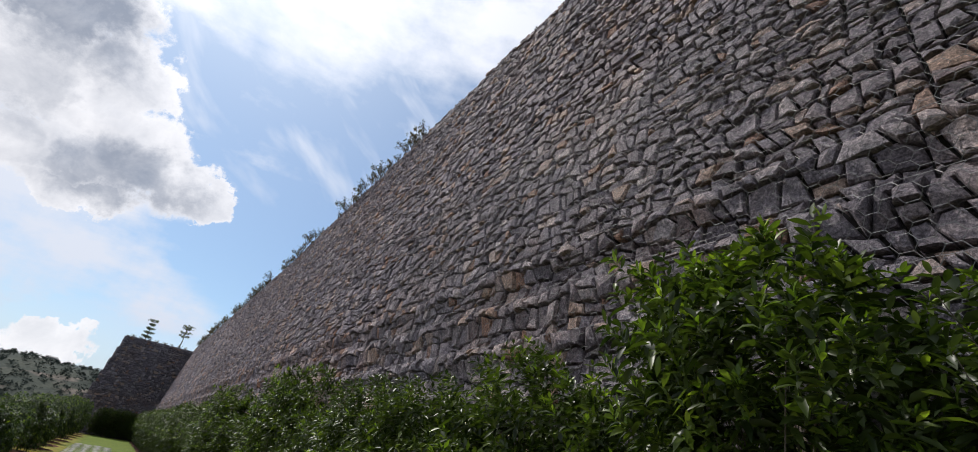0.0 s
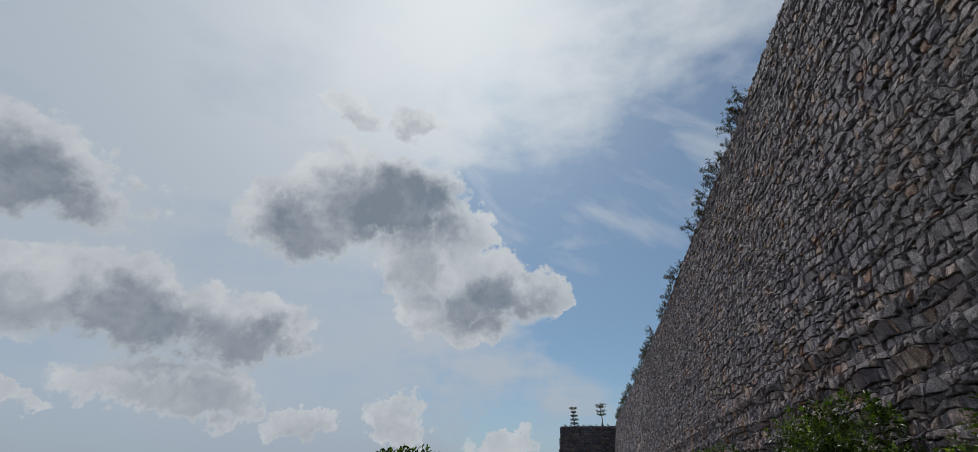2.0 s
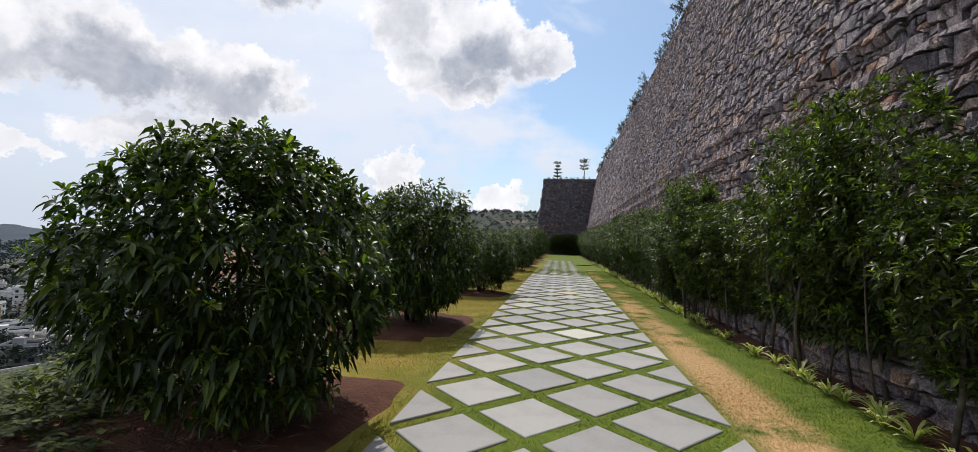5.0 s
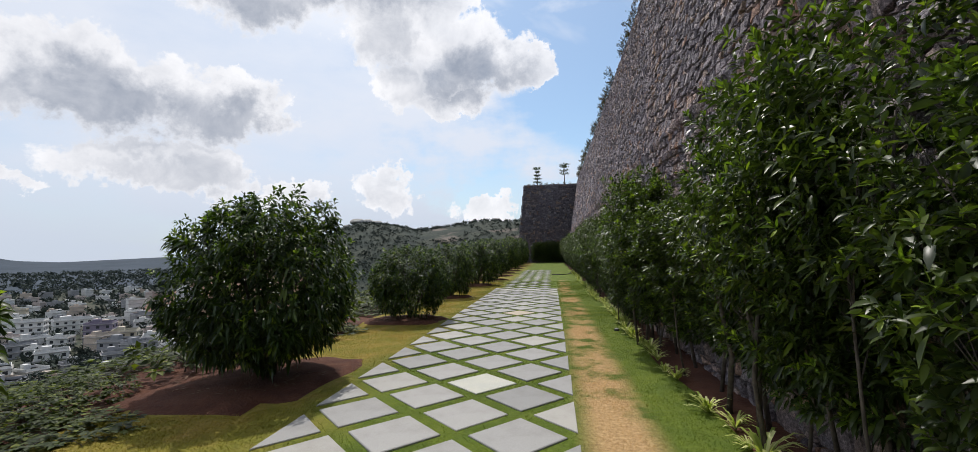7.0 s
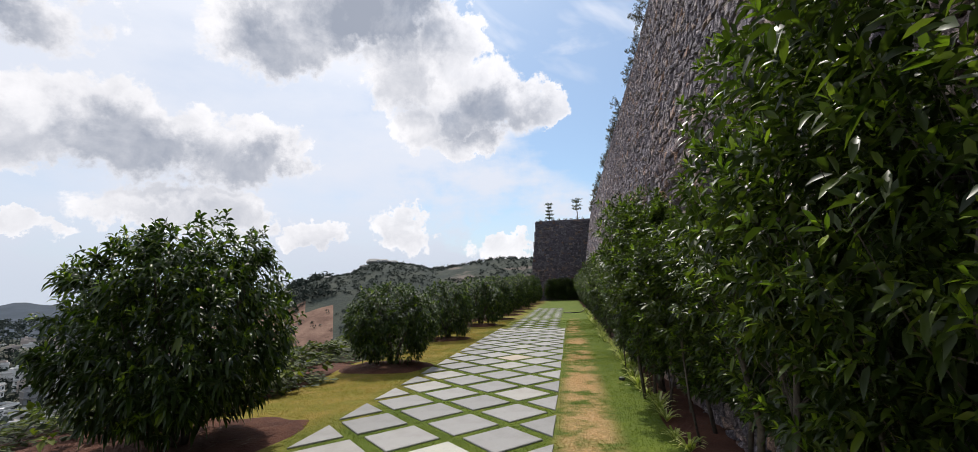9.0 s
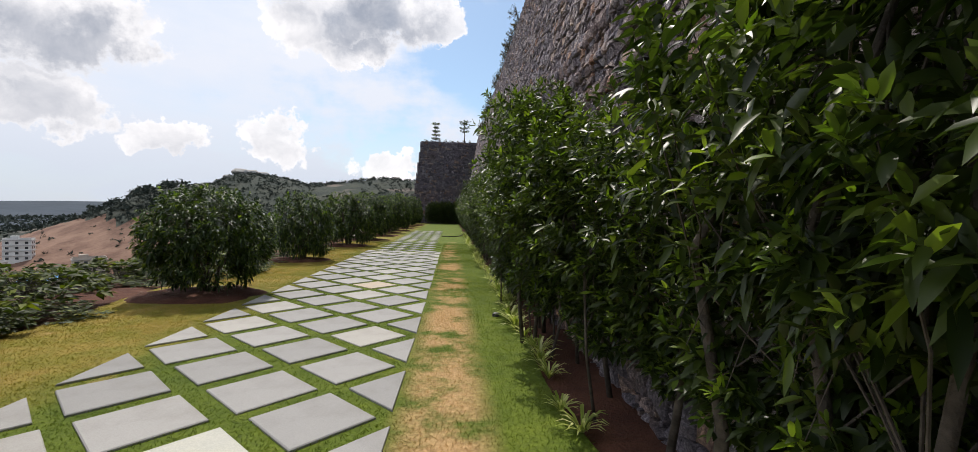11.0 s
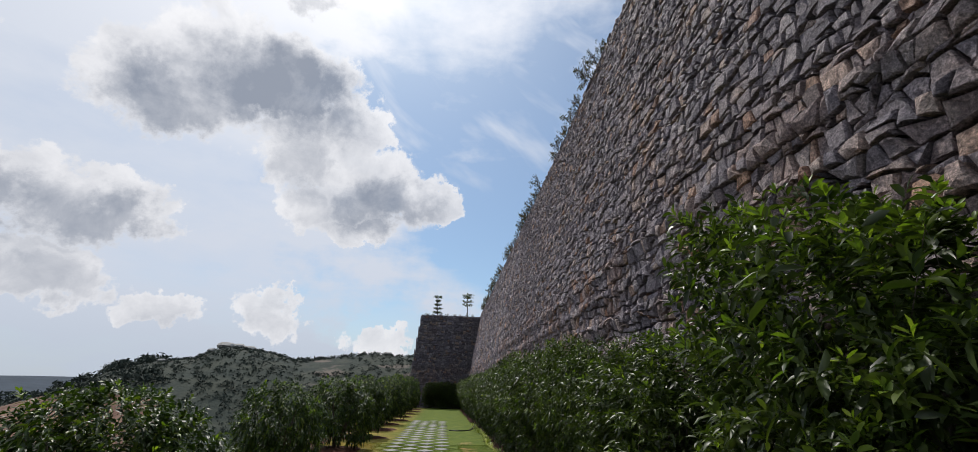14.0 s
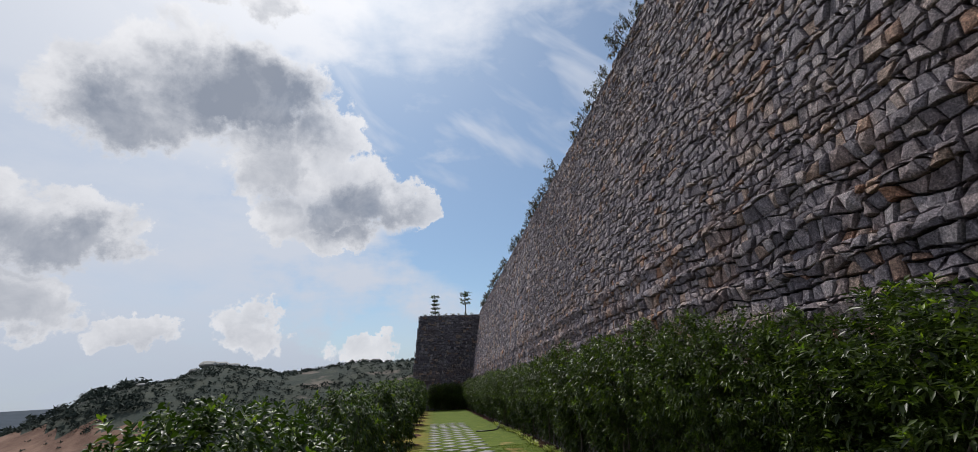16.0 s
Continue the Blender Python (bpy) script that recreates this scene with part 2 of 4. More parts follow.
def leaf_material(name, dark, mid, bright, share=0.12, gloss=0.45, through_light=0.3):
    m, nt, b = material(name, gloss)
    b.inputs["Specular IOR Level"].default_value = 0.28
    rnd = nt.nodes.new("ShaderNodeNewGeometry").outputs["Random Per Island"]
    c = ramp(nt, rnd, (0.0, dark), (0.55, mid), (1.0 - share, mid), (1.0, bright))
    lump = noise_of(nt, 2.2, 3.0)
    c = blend(nt, 0.8, c, ramp(nt, lump, (0.3, (0.55, 0.6, 0.55)), (0.7, (1.3, 1.25, 1.0))), "MULTIPLY")
    nt.links.new(c, b.inputs["Base Color"])
    tr = nt.nodes.new("ShaderNodeBsdfTranslucent")
    nt.links.new(blend(nt, 1.0, c, (1.5, 1.7, 0.6, 1), "MULTIPLY"), tr.inputs[0])
    mix = nt.nodes.new("ShaderNodeMixShader")
    mix.inputs[0].default_value = through_light
    out = nt.nodes["Material Output"]
    nt.links.new(b.outputs[0], mix.inputs[1])
    nt.links.new(tr.outputs[0], mix.inputs[2])
    nt.links.new(mix.outputs[0], out.inputs[0])
    return m


def lawn_colour(nt):
    """Green turf with a worn, straw-coloured strip beside the path and yellower turf on the outer side."""
    pos = nt.nodes.new("ShaderNodeTexCoord").outputs["Object"]
    xyz = node(nt, "ShaderNodeSeparateXYZ", i0=pos).outputs
    broad = noise_of(nt, 0.55, 4.0, 0.6, pos)
    mid = noise_of(nt, 2.3, 5.0, 0.65, pos)
    fine = noise_of(nt, 26.0, 4.0, 0.6, pos)
    green = blend(nt, smooth(nt, mid, 0.3, 0.7), (0.082, 0.128, 0.007), (0.135, 0.18, 0.012))
    yellow = blend(nt, smooth(nt, mid, 0.35, 0.7), (0.215, 0.19, 0.018), (0.33, 0.235, 0.05))
    out_side = smooth(nt, math_node(nt, "ADD", xyz[0], math_node(nt, "MULTIPLY", broad, 1.6)), 0.2, -1.0)
    c = blend(nt, math_node(nt, "MULTIPLY", out_side, 0.95), green, yellow)
    strip = math_node(nt, "ABSOLUTE", math_node(nt, "SUBTRACT", xyz[0], 1.56))
    strip = smooth(nt, strip, 0.40, 0.12)
    worn = math_node(nt, "MULTIPLY", strip, smooth(nt, math_node(nt, "ADD", broad, math_node(nt, "MULTIPLY", mid, 0.8)), math_node(nt, "MULTIPLY_ADD", xyz[1], 0.011, 0.6), math_node(nt, "MULTIPLY_ADD", xyz[1], 0.011, 0.8)))
    scuff = math_node(nt, "MULTIPLY", smooth(nt, mid, 0.6, 0.74), smooth(nt, broad, 0.45, 0.65, 0.1, 0.85))
    worn = math_node(nt, "MAXIMUM", worn, math_node(nt, "MULTIPLY", scuff, 0.7))
    straw = blend(nt, fine, (0.36, 0.205, 0.08), (0.62, 0.43, 0.215))
    c = blend(nt, worn, c, straw)
    return c, fine


def ground_material():
    m, nt, b = material("lawn_soil", 0.95)
    c, fine = lawn_colour(nt)
    c = blend(nt, 0.6, c, ramp(nt, fine, (0.3, (0.45, 0.45, 0.45)), (0.7, (1.0, 1.0, 1.0))), "MULTIPLY")
    nt.links.new(c, b.inputs["Base Color"])
    bump(nt, b, noise_of(nt, 45.0, 5.0, 0.7), 0.5, 0.02)
    return m


def blade_material():
    m, nt, b = material("grass_blades", 0.6)
    c, fine = lawn_colour(nt)
    rnd = nt.nodes.new("ShaderNodeNewGeometry").outputs["Random Per Island"]
    c = blend(nt, 1.0, c, ramp(nt, rnd, (0.0, (0.92, 0.93, 0.86)), (0.6, (1.06, 1.07, 1.0)), (1.0, (1.2, 1.17, 1.1))), "MULTIPLY")
    nt.links.new(c, b.inputs["Base Color"])
    tr = nt.nodes.new("ShaderNodeBsdfTranslucent")
    nt.links.new(c, tr.inputs[0])
    mix = nt.nodes.new("ShaderNodeMixShader")
    mix.inputs[0].default_value = 0.5
    nt.links.new(b.outputs[0], mix.inputs[1])
    nt.links.new(tr.outputs[0], mix.inputs[2])
    nt.links.new(mix.outputs[0], nt.nodes["Material Output"].inputs[0])
    return m


def slab_material():
    m, nt, b = material("slab_stone", 0.75)
    rnd = nt.nodes.new("ShaderNodeObjectInfo").outputs["Random"]
    c = ramp(nt, rnd, (0.0, (0.25, 0.246, 0.24)), (0.5, (0.3, 0.293, 0.284)), (0.9, (0.34, 0.33, 0.315)), (1.0, (0.39, 0.37, 0.33)))
    stain = noise_of(nt, 1.7, 6.0, 0.65)
    grain = noise_of(nt, 120.0, 3.0, 0.6)
    c = blend(nt, 0.6, c, ramp(nt, stain, (0.28, (0.62, 0.60, 0.56)), (0.5, (1, 1, 1)), (0.75, (1.1, 1.1, 1.1))), "MULTIPLY")
    c = blend(nt, 0.35, c, ramp(nt, grain, (0.3, (0.7, 0.7, 0.7)), (0.7, (1.15, 1.15, 1.15))), "MULTIPLY")
    nt.links.new(c, b.inputs["Base Color"])
    bump(nt, b, grain, 0.25, 0.004)
    return m


def hill_material():
    """Dark scrub with bare tan rock showing through in patches."""
    m, nt, b = material("rocky_hillside", 0.95)
    scrub = blend(nt, smooth(nt, noise_of(nt, 0.05, 5.0), 0.35, 0.65), (0.024, 0.034, 0.027), (0.045, 0.052, 0.038))
    rock = blend(nt, noise_of(nt, 0.3, 4.0), (0.10, 0.082, 0.066), (0.17, 0.145, 0.12))
    patch = noise_of(nt, 0.014, 6.0, 0.62, None, (1.0, 1.0, 2.5))
    c = blend(nt, smooth(nt, patch, 0.58, 0.66), scrub, rock)
    nt.links.new(c, b.inputs["Base Color"])
    bump(nt, b, noise_of(nt, 0.4, 5.0), 0.6, 1.0)
    return m


STONE = stone_material("rubble_stone", False, (1.05, 0.96, 1.04))
STONE_ONE = stone_material("rubble_stone_single", True, (1.05, 0.96, 1.04))
# Same rubble, tint halved: the bastion's shaded face put into the colour.
TOWER_STONE = stone_material("shade_tinted_rubble_stone", False, (0.52, 0.5, 0.56))
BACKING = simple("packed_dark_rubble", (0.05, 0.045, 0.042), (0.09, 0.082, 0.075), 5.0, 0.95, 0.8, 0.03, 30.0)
WIRE = simple("galvanised_wire", (0.30, 0.30, 0.30), (0.2, 0.19, 0.18), 8.0, 0.5)
HEDGE_LEAF = leaf_material("hedge_leaf", (0.013, 0.025, 0.007), (0.044, 0.066, 0.016), (0.11, 0.15, 0.03), 0.2, 0.38, 0.3)
FRESH_LEAF = leaf_material("fresh_leaf", (0.07, 0.12, 0.018), (0.13, 0.2, 0.028), (0.26, 0.34, 0.05), 0.25, 0.42, 0.35)
BUSH_LEAF = leaf_material("bush_leaf", (0.012, 0.025, 0.007), (0.034, 0.062, 0.013), (0.13, 0.175, 0.03), 0.2, 0.38, 0.25)
WEED_LEAF = leaf_material("weed_leaf", (0.018, 0.03, 0.006), (0.052, 0.074, 0.012), (0.17, 0.195, 0.032), 0.28, 0.55)
TOP_LEAF = leaf_material("creeper_leaf", (0.03, 0.04, 0.02), (0.07, 0.065, 0.03), (0.2, 0.09, 0.04), 0.3, 0.5)
STRAP_LEAF = leaf_material("strap_leaf", (0.2, 0.27, 0.05), (0.4, 0.43, 0.14), (0.72, 0.7, 0.4), 0.5, 0.4)
BARK = simple("bark", (0.05, 0.04, 0.032), (0.13, 0.108, 0.088), 14.0, 0.9, 0.7, 0.01)
SOIL = simple("red_soil", (0.075, 0.026, 0.015), (0.135, 0.052, 0.029), 3.0, 0.95, 0.9, 0.03, 35.0)
LAWN = ground_material()
BLADE = blade_material()
SLAB = slab_material()
BUFF_SLAB = simple("buff_slab_stone", (0.52, 0.42, 0.31), (0.46, 0.40, 0.33), 4.0, 0.8, 0.2, 0.004, 110.0)
PALE_SLAB = simple("pale_slab_stone", (0.56, 0.55, 0.47), (0.5, 0.5, 0.45), 4.0, 0.8, 0.2, 0.004, 110.0)
LITTER = simple("dry_litter", (0.10, 0.06, 0.035), (0.24, 0.16, 0.1), 20.0, 0.9)
PIPE = simple("black_pipe", (0.02, 0.02, 0.02), (0.035, 0.035, 0.035), 10.0, 0.45)
SCRUB = simple("scrub_ground", (0.035, 0.045, 0.026), (0.075, 0.072, 0.05), 0.05, 0.95, 0.5, 0.5, 0.6)
ROCKY = hill_material()
RED_EARTH = simple("cut_red_earth", (0.13, 0.068, 0.046), (0.25, 0.15, 0.105), 0.06, 0.95, 0.6, 0.8, 0.5)
# Wooded plain; its bluish tone stands for distance haze, mixed into the colour.
PLAIN = simple("haze_tinted_plain", (0.028, 0.043, 0.062), (0.044, 0.062, 0.086), 0.006, 0.95, 0.4, 1.0, 0.05)
FAR_WOOD = simple("far_foliage", (0.03, 0.042, 0.034), (0.046, 0.06, 0.046), 0.02, 0.95, 0.5, 0.5, 0.7)
CONCRETE = simple("weathered_concrete", (0.30, 0.29, 0.27), (0.42, 0.41, 0.39), 0.3, 0.9, 0.3, 0.02, 3.0)
DARK_PANE = simple("dark_window", (0.03, 0.035, 0.04), (0.06, 0.065, 0.07), 1.0, 0.25)
BLUE_SHEET = simple("blue_roof_sheet", (0.06, 0.24, 0.50), (0.09, 0.30, 0.58), 0.6, 0.5)
PAINTS = [simple("paint_" + n, c, tuple(k * 0.82 for k in c), 0.25, 0.85, 0.2, 0.02, 2.0) for n, c in (
    ("white", (0.78, 0.77, 0.74)), ("cream", (0.60, 0.54, 0.42)), ("pink", (0.6, 0.51, 0.46)), ("grey", (0.34, 0.34, 0.35)), ("mauve", (0.27, 0.23, 0.30)), ("yellow", (0.60, 0.44, 0.22)), ("peach", (0.6, 0.5, 0.41)))]


# ---- helpers for meshes ----
def mesh_object(name, verts, faces, mat, parent=None, label="", smooth_shade=False):
    me = bpy.data.meshes.new(name)
    me.from_pydata([tuple(v) for v in verts], [], [tuple(f) for f in faces])
    me.materials.append(mat)
    if smooth_shade:
        me.polygons.foreach_set("use_smooth", [True] * len(me.polygons))
    me.update()
    ob = new(name, me)
    if parent:
        ob.parent = parent
    return tagged(ob, label) if label else ob


def part(name, bm, mat, parent, label=""):
    me = bpy.data.meshes.new(name)
    bm.to_mesh(me)
    bm.free()
    me.materials.append(mat)
    ob = new(name, me)
    ob.parent = parent
    return tagged(ob, label) if label else ob


def tri_object(name, verts, tris, mat, parent=None):
    """A mesh from numpy arrays of places and triangles."""
    me = bpy.data.meshes.new(name)
    nv, nf = len(verts), len(tris)
    me.vertices.add(nv)
    me.vertices.foreach_set("co", np.ascontiguousarray(verts, dtype=np.float32).ravel())
    me.loops.add(nf * 3)
    me.loops.foreach_set("vertex_index", np.ascontiguousarray(tris, dtype=np.int32).ravel())
    me.polygons.add(nf)
    me.polygons.foreach_set("loop_start", np.arange(0, nf * 3, 3, dtype=np.int32))
    me.polygons.foreach_set("loop_total", np.full(nf, 3, dtype=np.int32))
    me.update(calc_edges=True)
    me.materials.append(mat)
    ob = new(name, me)
    if parent:
        ob.parent = parent
    return ob


def box_mesh(bm, x0, x1, y0, y1, z0, z1, bevel=0.0):
    made = bmesh.ops.create_cube(bm, size=1)["verts"]
    for v in made:
        v.co = ((x0 + x1) / 2 + v.co.x * (x1 - x0), (y0 + y1) / 2 + v.co.y * (y1 - y0), (z0 + z1) / 2 + v.co.z * (z1 - z0))
    if bevel:
        edges = {e for v in made for e in v.link_edges}
        bmesh.ops.bevel(bm, geom=list(edges), offset=bevel, segments=1, affect="EDGES")


def tube(verts, faces, path, radii, sides=6):
    """A tapered tube along a list of places."""
    start = len(verts)
    for k, (p, r) in enumerate(zip(path, radii)):
        a, b = path[max(k - 1, 0)], path[min(k + 1, len(path) - 1)]
        d = (Vector(b) - Vector(a)).normalized()
        u = d.orthogonal().normalized()
        v = d.cross(u)
        for s in range(sides):
            t = 2 * math.pi * s / sides
            verts.append(Vector(p) + (u * math.cos(t) + v * math.sin(t)) * r)
    for k in range(len(path) - 1):
        for s in range(sides):
            a, b = start + k * sides + s, start + k * sides + (s + 1) % sides
            faces.append((a, b, b + sides, a + sides))
    faces.append(tuple(start + s for s in range(sides))[::-1])
    faces.append(tuple(start + (len(path) - 1) * sides + s for s in range(sides)))


def ground_height(y):
    return max(0.0, y - 25.0) * 0.004


# ---- plants ----
def leaves(rng, base, way, length, width, droop, fine=False):
    """Folded, pointed leaves from arrays: where each begins, which way it points, its length and width, and how far it hangs."""
    n = len(base)
    way = way / np.linalg.norm(way, axis=1, keepdims=True)
    side = np.cross(way, rng.normal(size=(n, 3)) * 0.35 + np.array([0, 0, 1.0]))
    side /= np.linalg.norm(side, axis=1, keepdims=True) + 1e-9
    up = np.cross(side, way)
    L, W = length[:, None], width[:, None]
    sag = np.array([0, 0, -1.0]) * (L * droop[:, None])
    mid = base + way * L * 0.5 + sag * 0.25
    tip = base + way * L * 0.95 + sag
    left = base + way * L * 0.42 + side * W * 0.5 + up * W * 0.22 + sag * 0.18
    right = base + way * L * 0.42 - side * W * 0.5 + up * W * 0.22 + sag * 0.18
    if fine:
        # broad leaves near the path: a lance outline with a creased, bowed blade
        bow = up * L * rng.normal(0.02, 0.03, n)[:, None]
        twist = up * W * rng.normal(0, 0.12, n)[:, None]
        rows = [base]
        for f, w, g in ((0.3, 0.44, 0.1), (0.66, 0.42, 0.45)):
            c = base + way * L * f + sag * g + bow * (4 * f * (1 - f))
            rows += [c + side * W * w + up * W * 0.2 * w * 2 + twist, c, c - side * W * w + up * W * 0.2 * w * 2 - twist]
        rows.append(tip)
        verts = np.stack(rows, 1).reshape(-1, 3)
        t = np.array([[0, 2, 1], [0, 3, 2], [1, 2, 5], [1, 5, 4], [2, 3, 6], [2, 6, 5], [4, 5, 7], [5, 6, 7]])
        return verts, (t[None] + 8 * np.arange(n)[:, None, None]).reshape(-1, 3)
    verts = np.stack([base, left, right, mid, tip], 1).reshape(-1, 3)
    t = np.array([[0, 2, 3], [0, 3, 1], [3, 2, 4], [3, 4, 1]])
    tris = (t[None] + 5 * np.arange(n)[:, None, None]).reshape(-1, 3)
    return verts, tris


def shoots_to_leaves(rng, tips, ways, per, length, width, droop, spread=1.0, reach=0.16, fine=False):
    n = len(tips)
    ways = ways / np.linalg.norm(ways, axis=1, keepdims=True)
    k = np.tile(np.arange(per), n)
    tip, way = np.repeat(tips, per, 0), np.repeat(ways, per, 0)
    ref = np.where(np.abs(way[:, 2:3]) > 0.9, np.array([[1.0, 0, 0]]), np.array([[0, 0, 1.0]]))
    u = np.cross(way, ref)
    u /= np.linalg.norm(u, axis=1, keepdims=True)
    v = np.cross(way, u)
    ang = k * 2.4 + np.repeat(rng.uniform(0, 6.28, n), per) + rng.normal(0, 0.25, n * per)
    f = (k + 0.5) / per
    base = tip - way * (reach * (1 - f))[:, None]
    out = (u * np.cos(ang)[:, None] + v * np.sin(ang)[:, None]) * spread + way * (0.25 + 0.9 * f)[:, None]
    out += rng.normal(0, 0.18, out.shape)
    size = rng.uniform(0.7, 1.15, n * per) * (1.05 - 0.35 * f)
    return leaves(rng, base, out, length * size, width * size, droop * rng.uniform(0.4, 1.4, n * per), fine)


def crown_shoots(rng, count, radii, centre, lumps, flat_bottom=-0.9, fill=0.45, sprays=0, wild=1.0):
    """Shoot tips over an uneven, lumpy crown, most of them near its outside."""
    d = rng.normal(size=(count * 2, 3))
    if sprays:
        hub = rng.normal(size=(sprays, 3))
        hub /= np.linalg.norm(hub, axis=1, keepdims=True)
        lone = rng.random(count * 2) < 0.42
        d = np.where(lone[:, None], d, hub[rng.integers(0, sprays, count * 2)] + rng.normal(0, 0.085, (count * 2, 3)))
    d /= np.linalg.norm(d, axis=1, keepdims=True)
    d = d[d[:, 2] > flat_bottom][:count]
    knots = rng.normal(size=(lumps, 3))
    knots /= np.linalg.norm(knots, axis=1, keepdims=True)
    gain = rng.uniform(-0.16 * wild, 0.2 * wild, lumps)
    near = np.exp(-((d[:, None] - knots[None]) ** 2).sum(2) / 0.14)
    r = 1.0 + (near * gain).sum(1)
    r *= 1.0 - fill * rng.random(len(d)) ** 2.2
    r += np.where(rng.random(len(d)) < 0.06 * wild, rng.uniform(0.03, 0.12 * wild, len(d)), 0)
    tips = d * r[:, None] * np.array(radii) + np.array(centre)
    ways = d * np.array([1, 1, 0.8]) + np.array([0, 0, 0.45]) + rng.normal(0, 0.25, d.shape)
    return tips, ways


def shrub(name, rng, tips, ways, per, length, width, droop, leaf_mat, stems, label, category, spread=1.0, reach=0.16, fine=False, fresh=0.0):
    root = new(name)
    v, t = shoots_to_leaves(rng, tips, ways, per, length, width, droop, spread, reach, fine)
    tri_object("crown", v, t, leaf_mat, root)
    if fresh:
        # pale young leaves at the ends of the outer shoots
        young = rng.random(len(tips)) < fresh
        v, t = shoots_to_leaves(rng, tips[young] + 0.02 * rng.normal(size=(int(young.sum()), 3)), ways[young] + np.array([0, 0, 0.5]), 5, length * 0.72, width * 0.75, droop * 0.3, 0.62, 0.05, fine)
        tagged(tri_object("new_growth", v, t, FRESH_LEAF, root), "fresh yellow-green shoot tips", kind="stuff")
    for path, radii in stems:
        vs, fs = [], []
        tube(vs, fs, path, radii, 6)
        mesh_object("stem", vs, fs, BARK, root, smooth_shade=True)
    twigs_v, twigs_f = [], []
    pick = random.Random(len(tips))
    for k in range(0, len(tips), max(1, len(tips) // 26)):
        p = tips[k]
        route = stems[pick.randrange(len(stems))][0]
        seg = pick.randrange(1, len(route) - 1)
        f = pick.random()
        hub = np.array(route[seg]) * (1 - f) + np.array(route[seg + 1]) * f
        a = hub * 0.5 + p * 0.5 + np.array([pick.uniform(-0.06, 0.06), pick.uniform(-0.06, 0.06), -0.05])
        tube(twigs_v, twigs_f, [tuple(hub), tuple(a), tuple(p)], [0.005, 0.0035, 0.0015], 4)
    mesh_object("branchwork", twigs_v, twigs_f, BARK, root)
    return tagged(root, label, category)


def hedge_shrub(seed, count, per, length, fine=False):
    rng = np.random.default_rng(seed)
    a, wa = crown_shoots(rng, int(count * 0.6), (0.66, 0.74, 0.92), (-0.05, 0, 1.95), 14, -0.95, 0.55, 70, 1.4)
    b, wb = crown_shoots(rng, int(count * (0.42 if fine else 0.5)), (0.46, 0.62, 0.66) if fine else (0.54, 0.66, 0.82), (0.12, 0, 1.05 if fine else 0.92), 9, -0.92, 0.6, 45)
    tips, ways = np.concatenate([a, b]), np.concatenate([wa, wb])
    ways[:, 0] -= 0.35
    ways[:, 2] += 0.3 if fine else 0.0
    stems = []
    for k in range(2):
        x, y = rng.uniform(-0.2, 0.15), rng.uniform(-0.35, 0.35)
        r = rng.uniform(0.012, 0.03)
        stems.append(([(x, y, -0.05), (x + rng.uniform(-0.09, 0.09), y + rng.uniform(-0.12, 0.12), 0.55), (x + rng.uniform(-0.1, 0.1), y + rng.uniform(-0.12, 0.12), 1.3), (rng.uniform(-0.1, 0.1), rng.uniform(-0.1, 0.1), 2.1)], [r, r * 0.85, r * 0.65, r * 0.35]))
    return shrub("hedge_shrub", rng, tips, ways, per, length, length * 0.29, 0.26, HEDGE_LEAF, stems, "tall green hedge shrub with narrow pointed leaves before the wall", "shrub", 1.0, 0.15 if fine else 0.2, fine, 0.48 if fine else 0.12)


def round_bush(seed, count, per, length, radii):
    rng = np.random.default_rng(seed)
    tips, ways = crown_shoots(rng, count, radii, (0, 0, radii[2] * 0.98 + 0.02), 18, -0.86, 0.55, 110, 0.85)
    stems = []
    for k in range(5):
        a = k * 1.26 + rng.uniform(-0.3, 0.3)
        r = rng.uniform(0.025, 0.045)
        e = 0.45 * radii[0]
        stems.append(([(0.07 * math.cos(a), 0.07 * math.sin(a), -0.05), (0.16 * math.cos(a), 0.16 * math.sin(a), 0.4), (e * math.cos(a), e * math.sin(a), 1.0), (e * 1.4 * math.cos(a), e * 1.4 * math.sin(a), 1.5)], [r, r * 0.8, r * 0.55, r * 0.25]))
    return shrub("round_bush", rng, tips, ways, per, length, length * 0.31, 0.48, BUSH_LEAF, stems, "dense rounded dark green bush with drooping leaves on bare soil", "bush", 0.95, 0.14, count > 1200, 0.2)


def weed_shrub(seed, dense=1.0):
    rng = np.random.default_rng(seed)
    tips, ways = crown_shoots(rng, int(115 * dense), (0.75, 0.75, 0.5), (0, 0, 0.42), 8, -0.5, 0.6)
    stems = [([(0, 0, -0.1), (0.05, 0.02, 0.2), (rng.uniform(-0.3, 0.3), rng.uniform(-0.3, 0.3), 0.6)], [0.012, 0.009, 0.005]) for _ in range(3)]
    return shrub("weed_shrub", rng, tips, ways, 8, 0.13 / dense ** 0.4, 0.066 / dense ** 0.4, 0.3, WEED_LEAF, stems, "straggling light green weeds on the slope's edge", "weed", 1.1, 0.13)


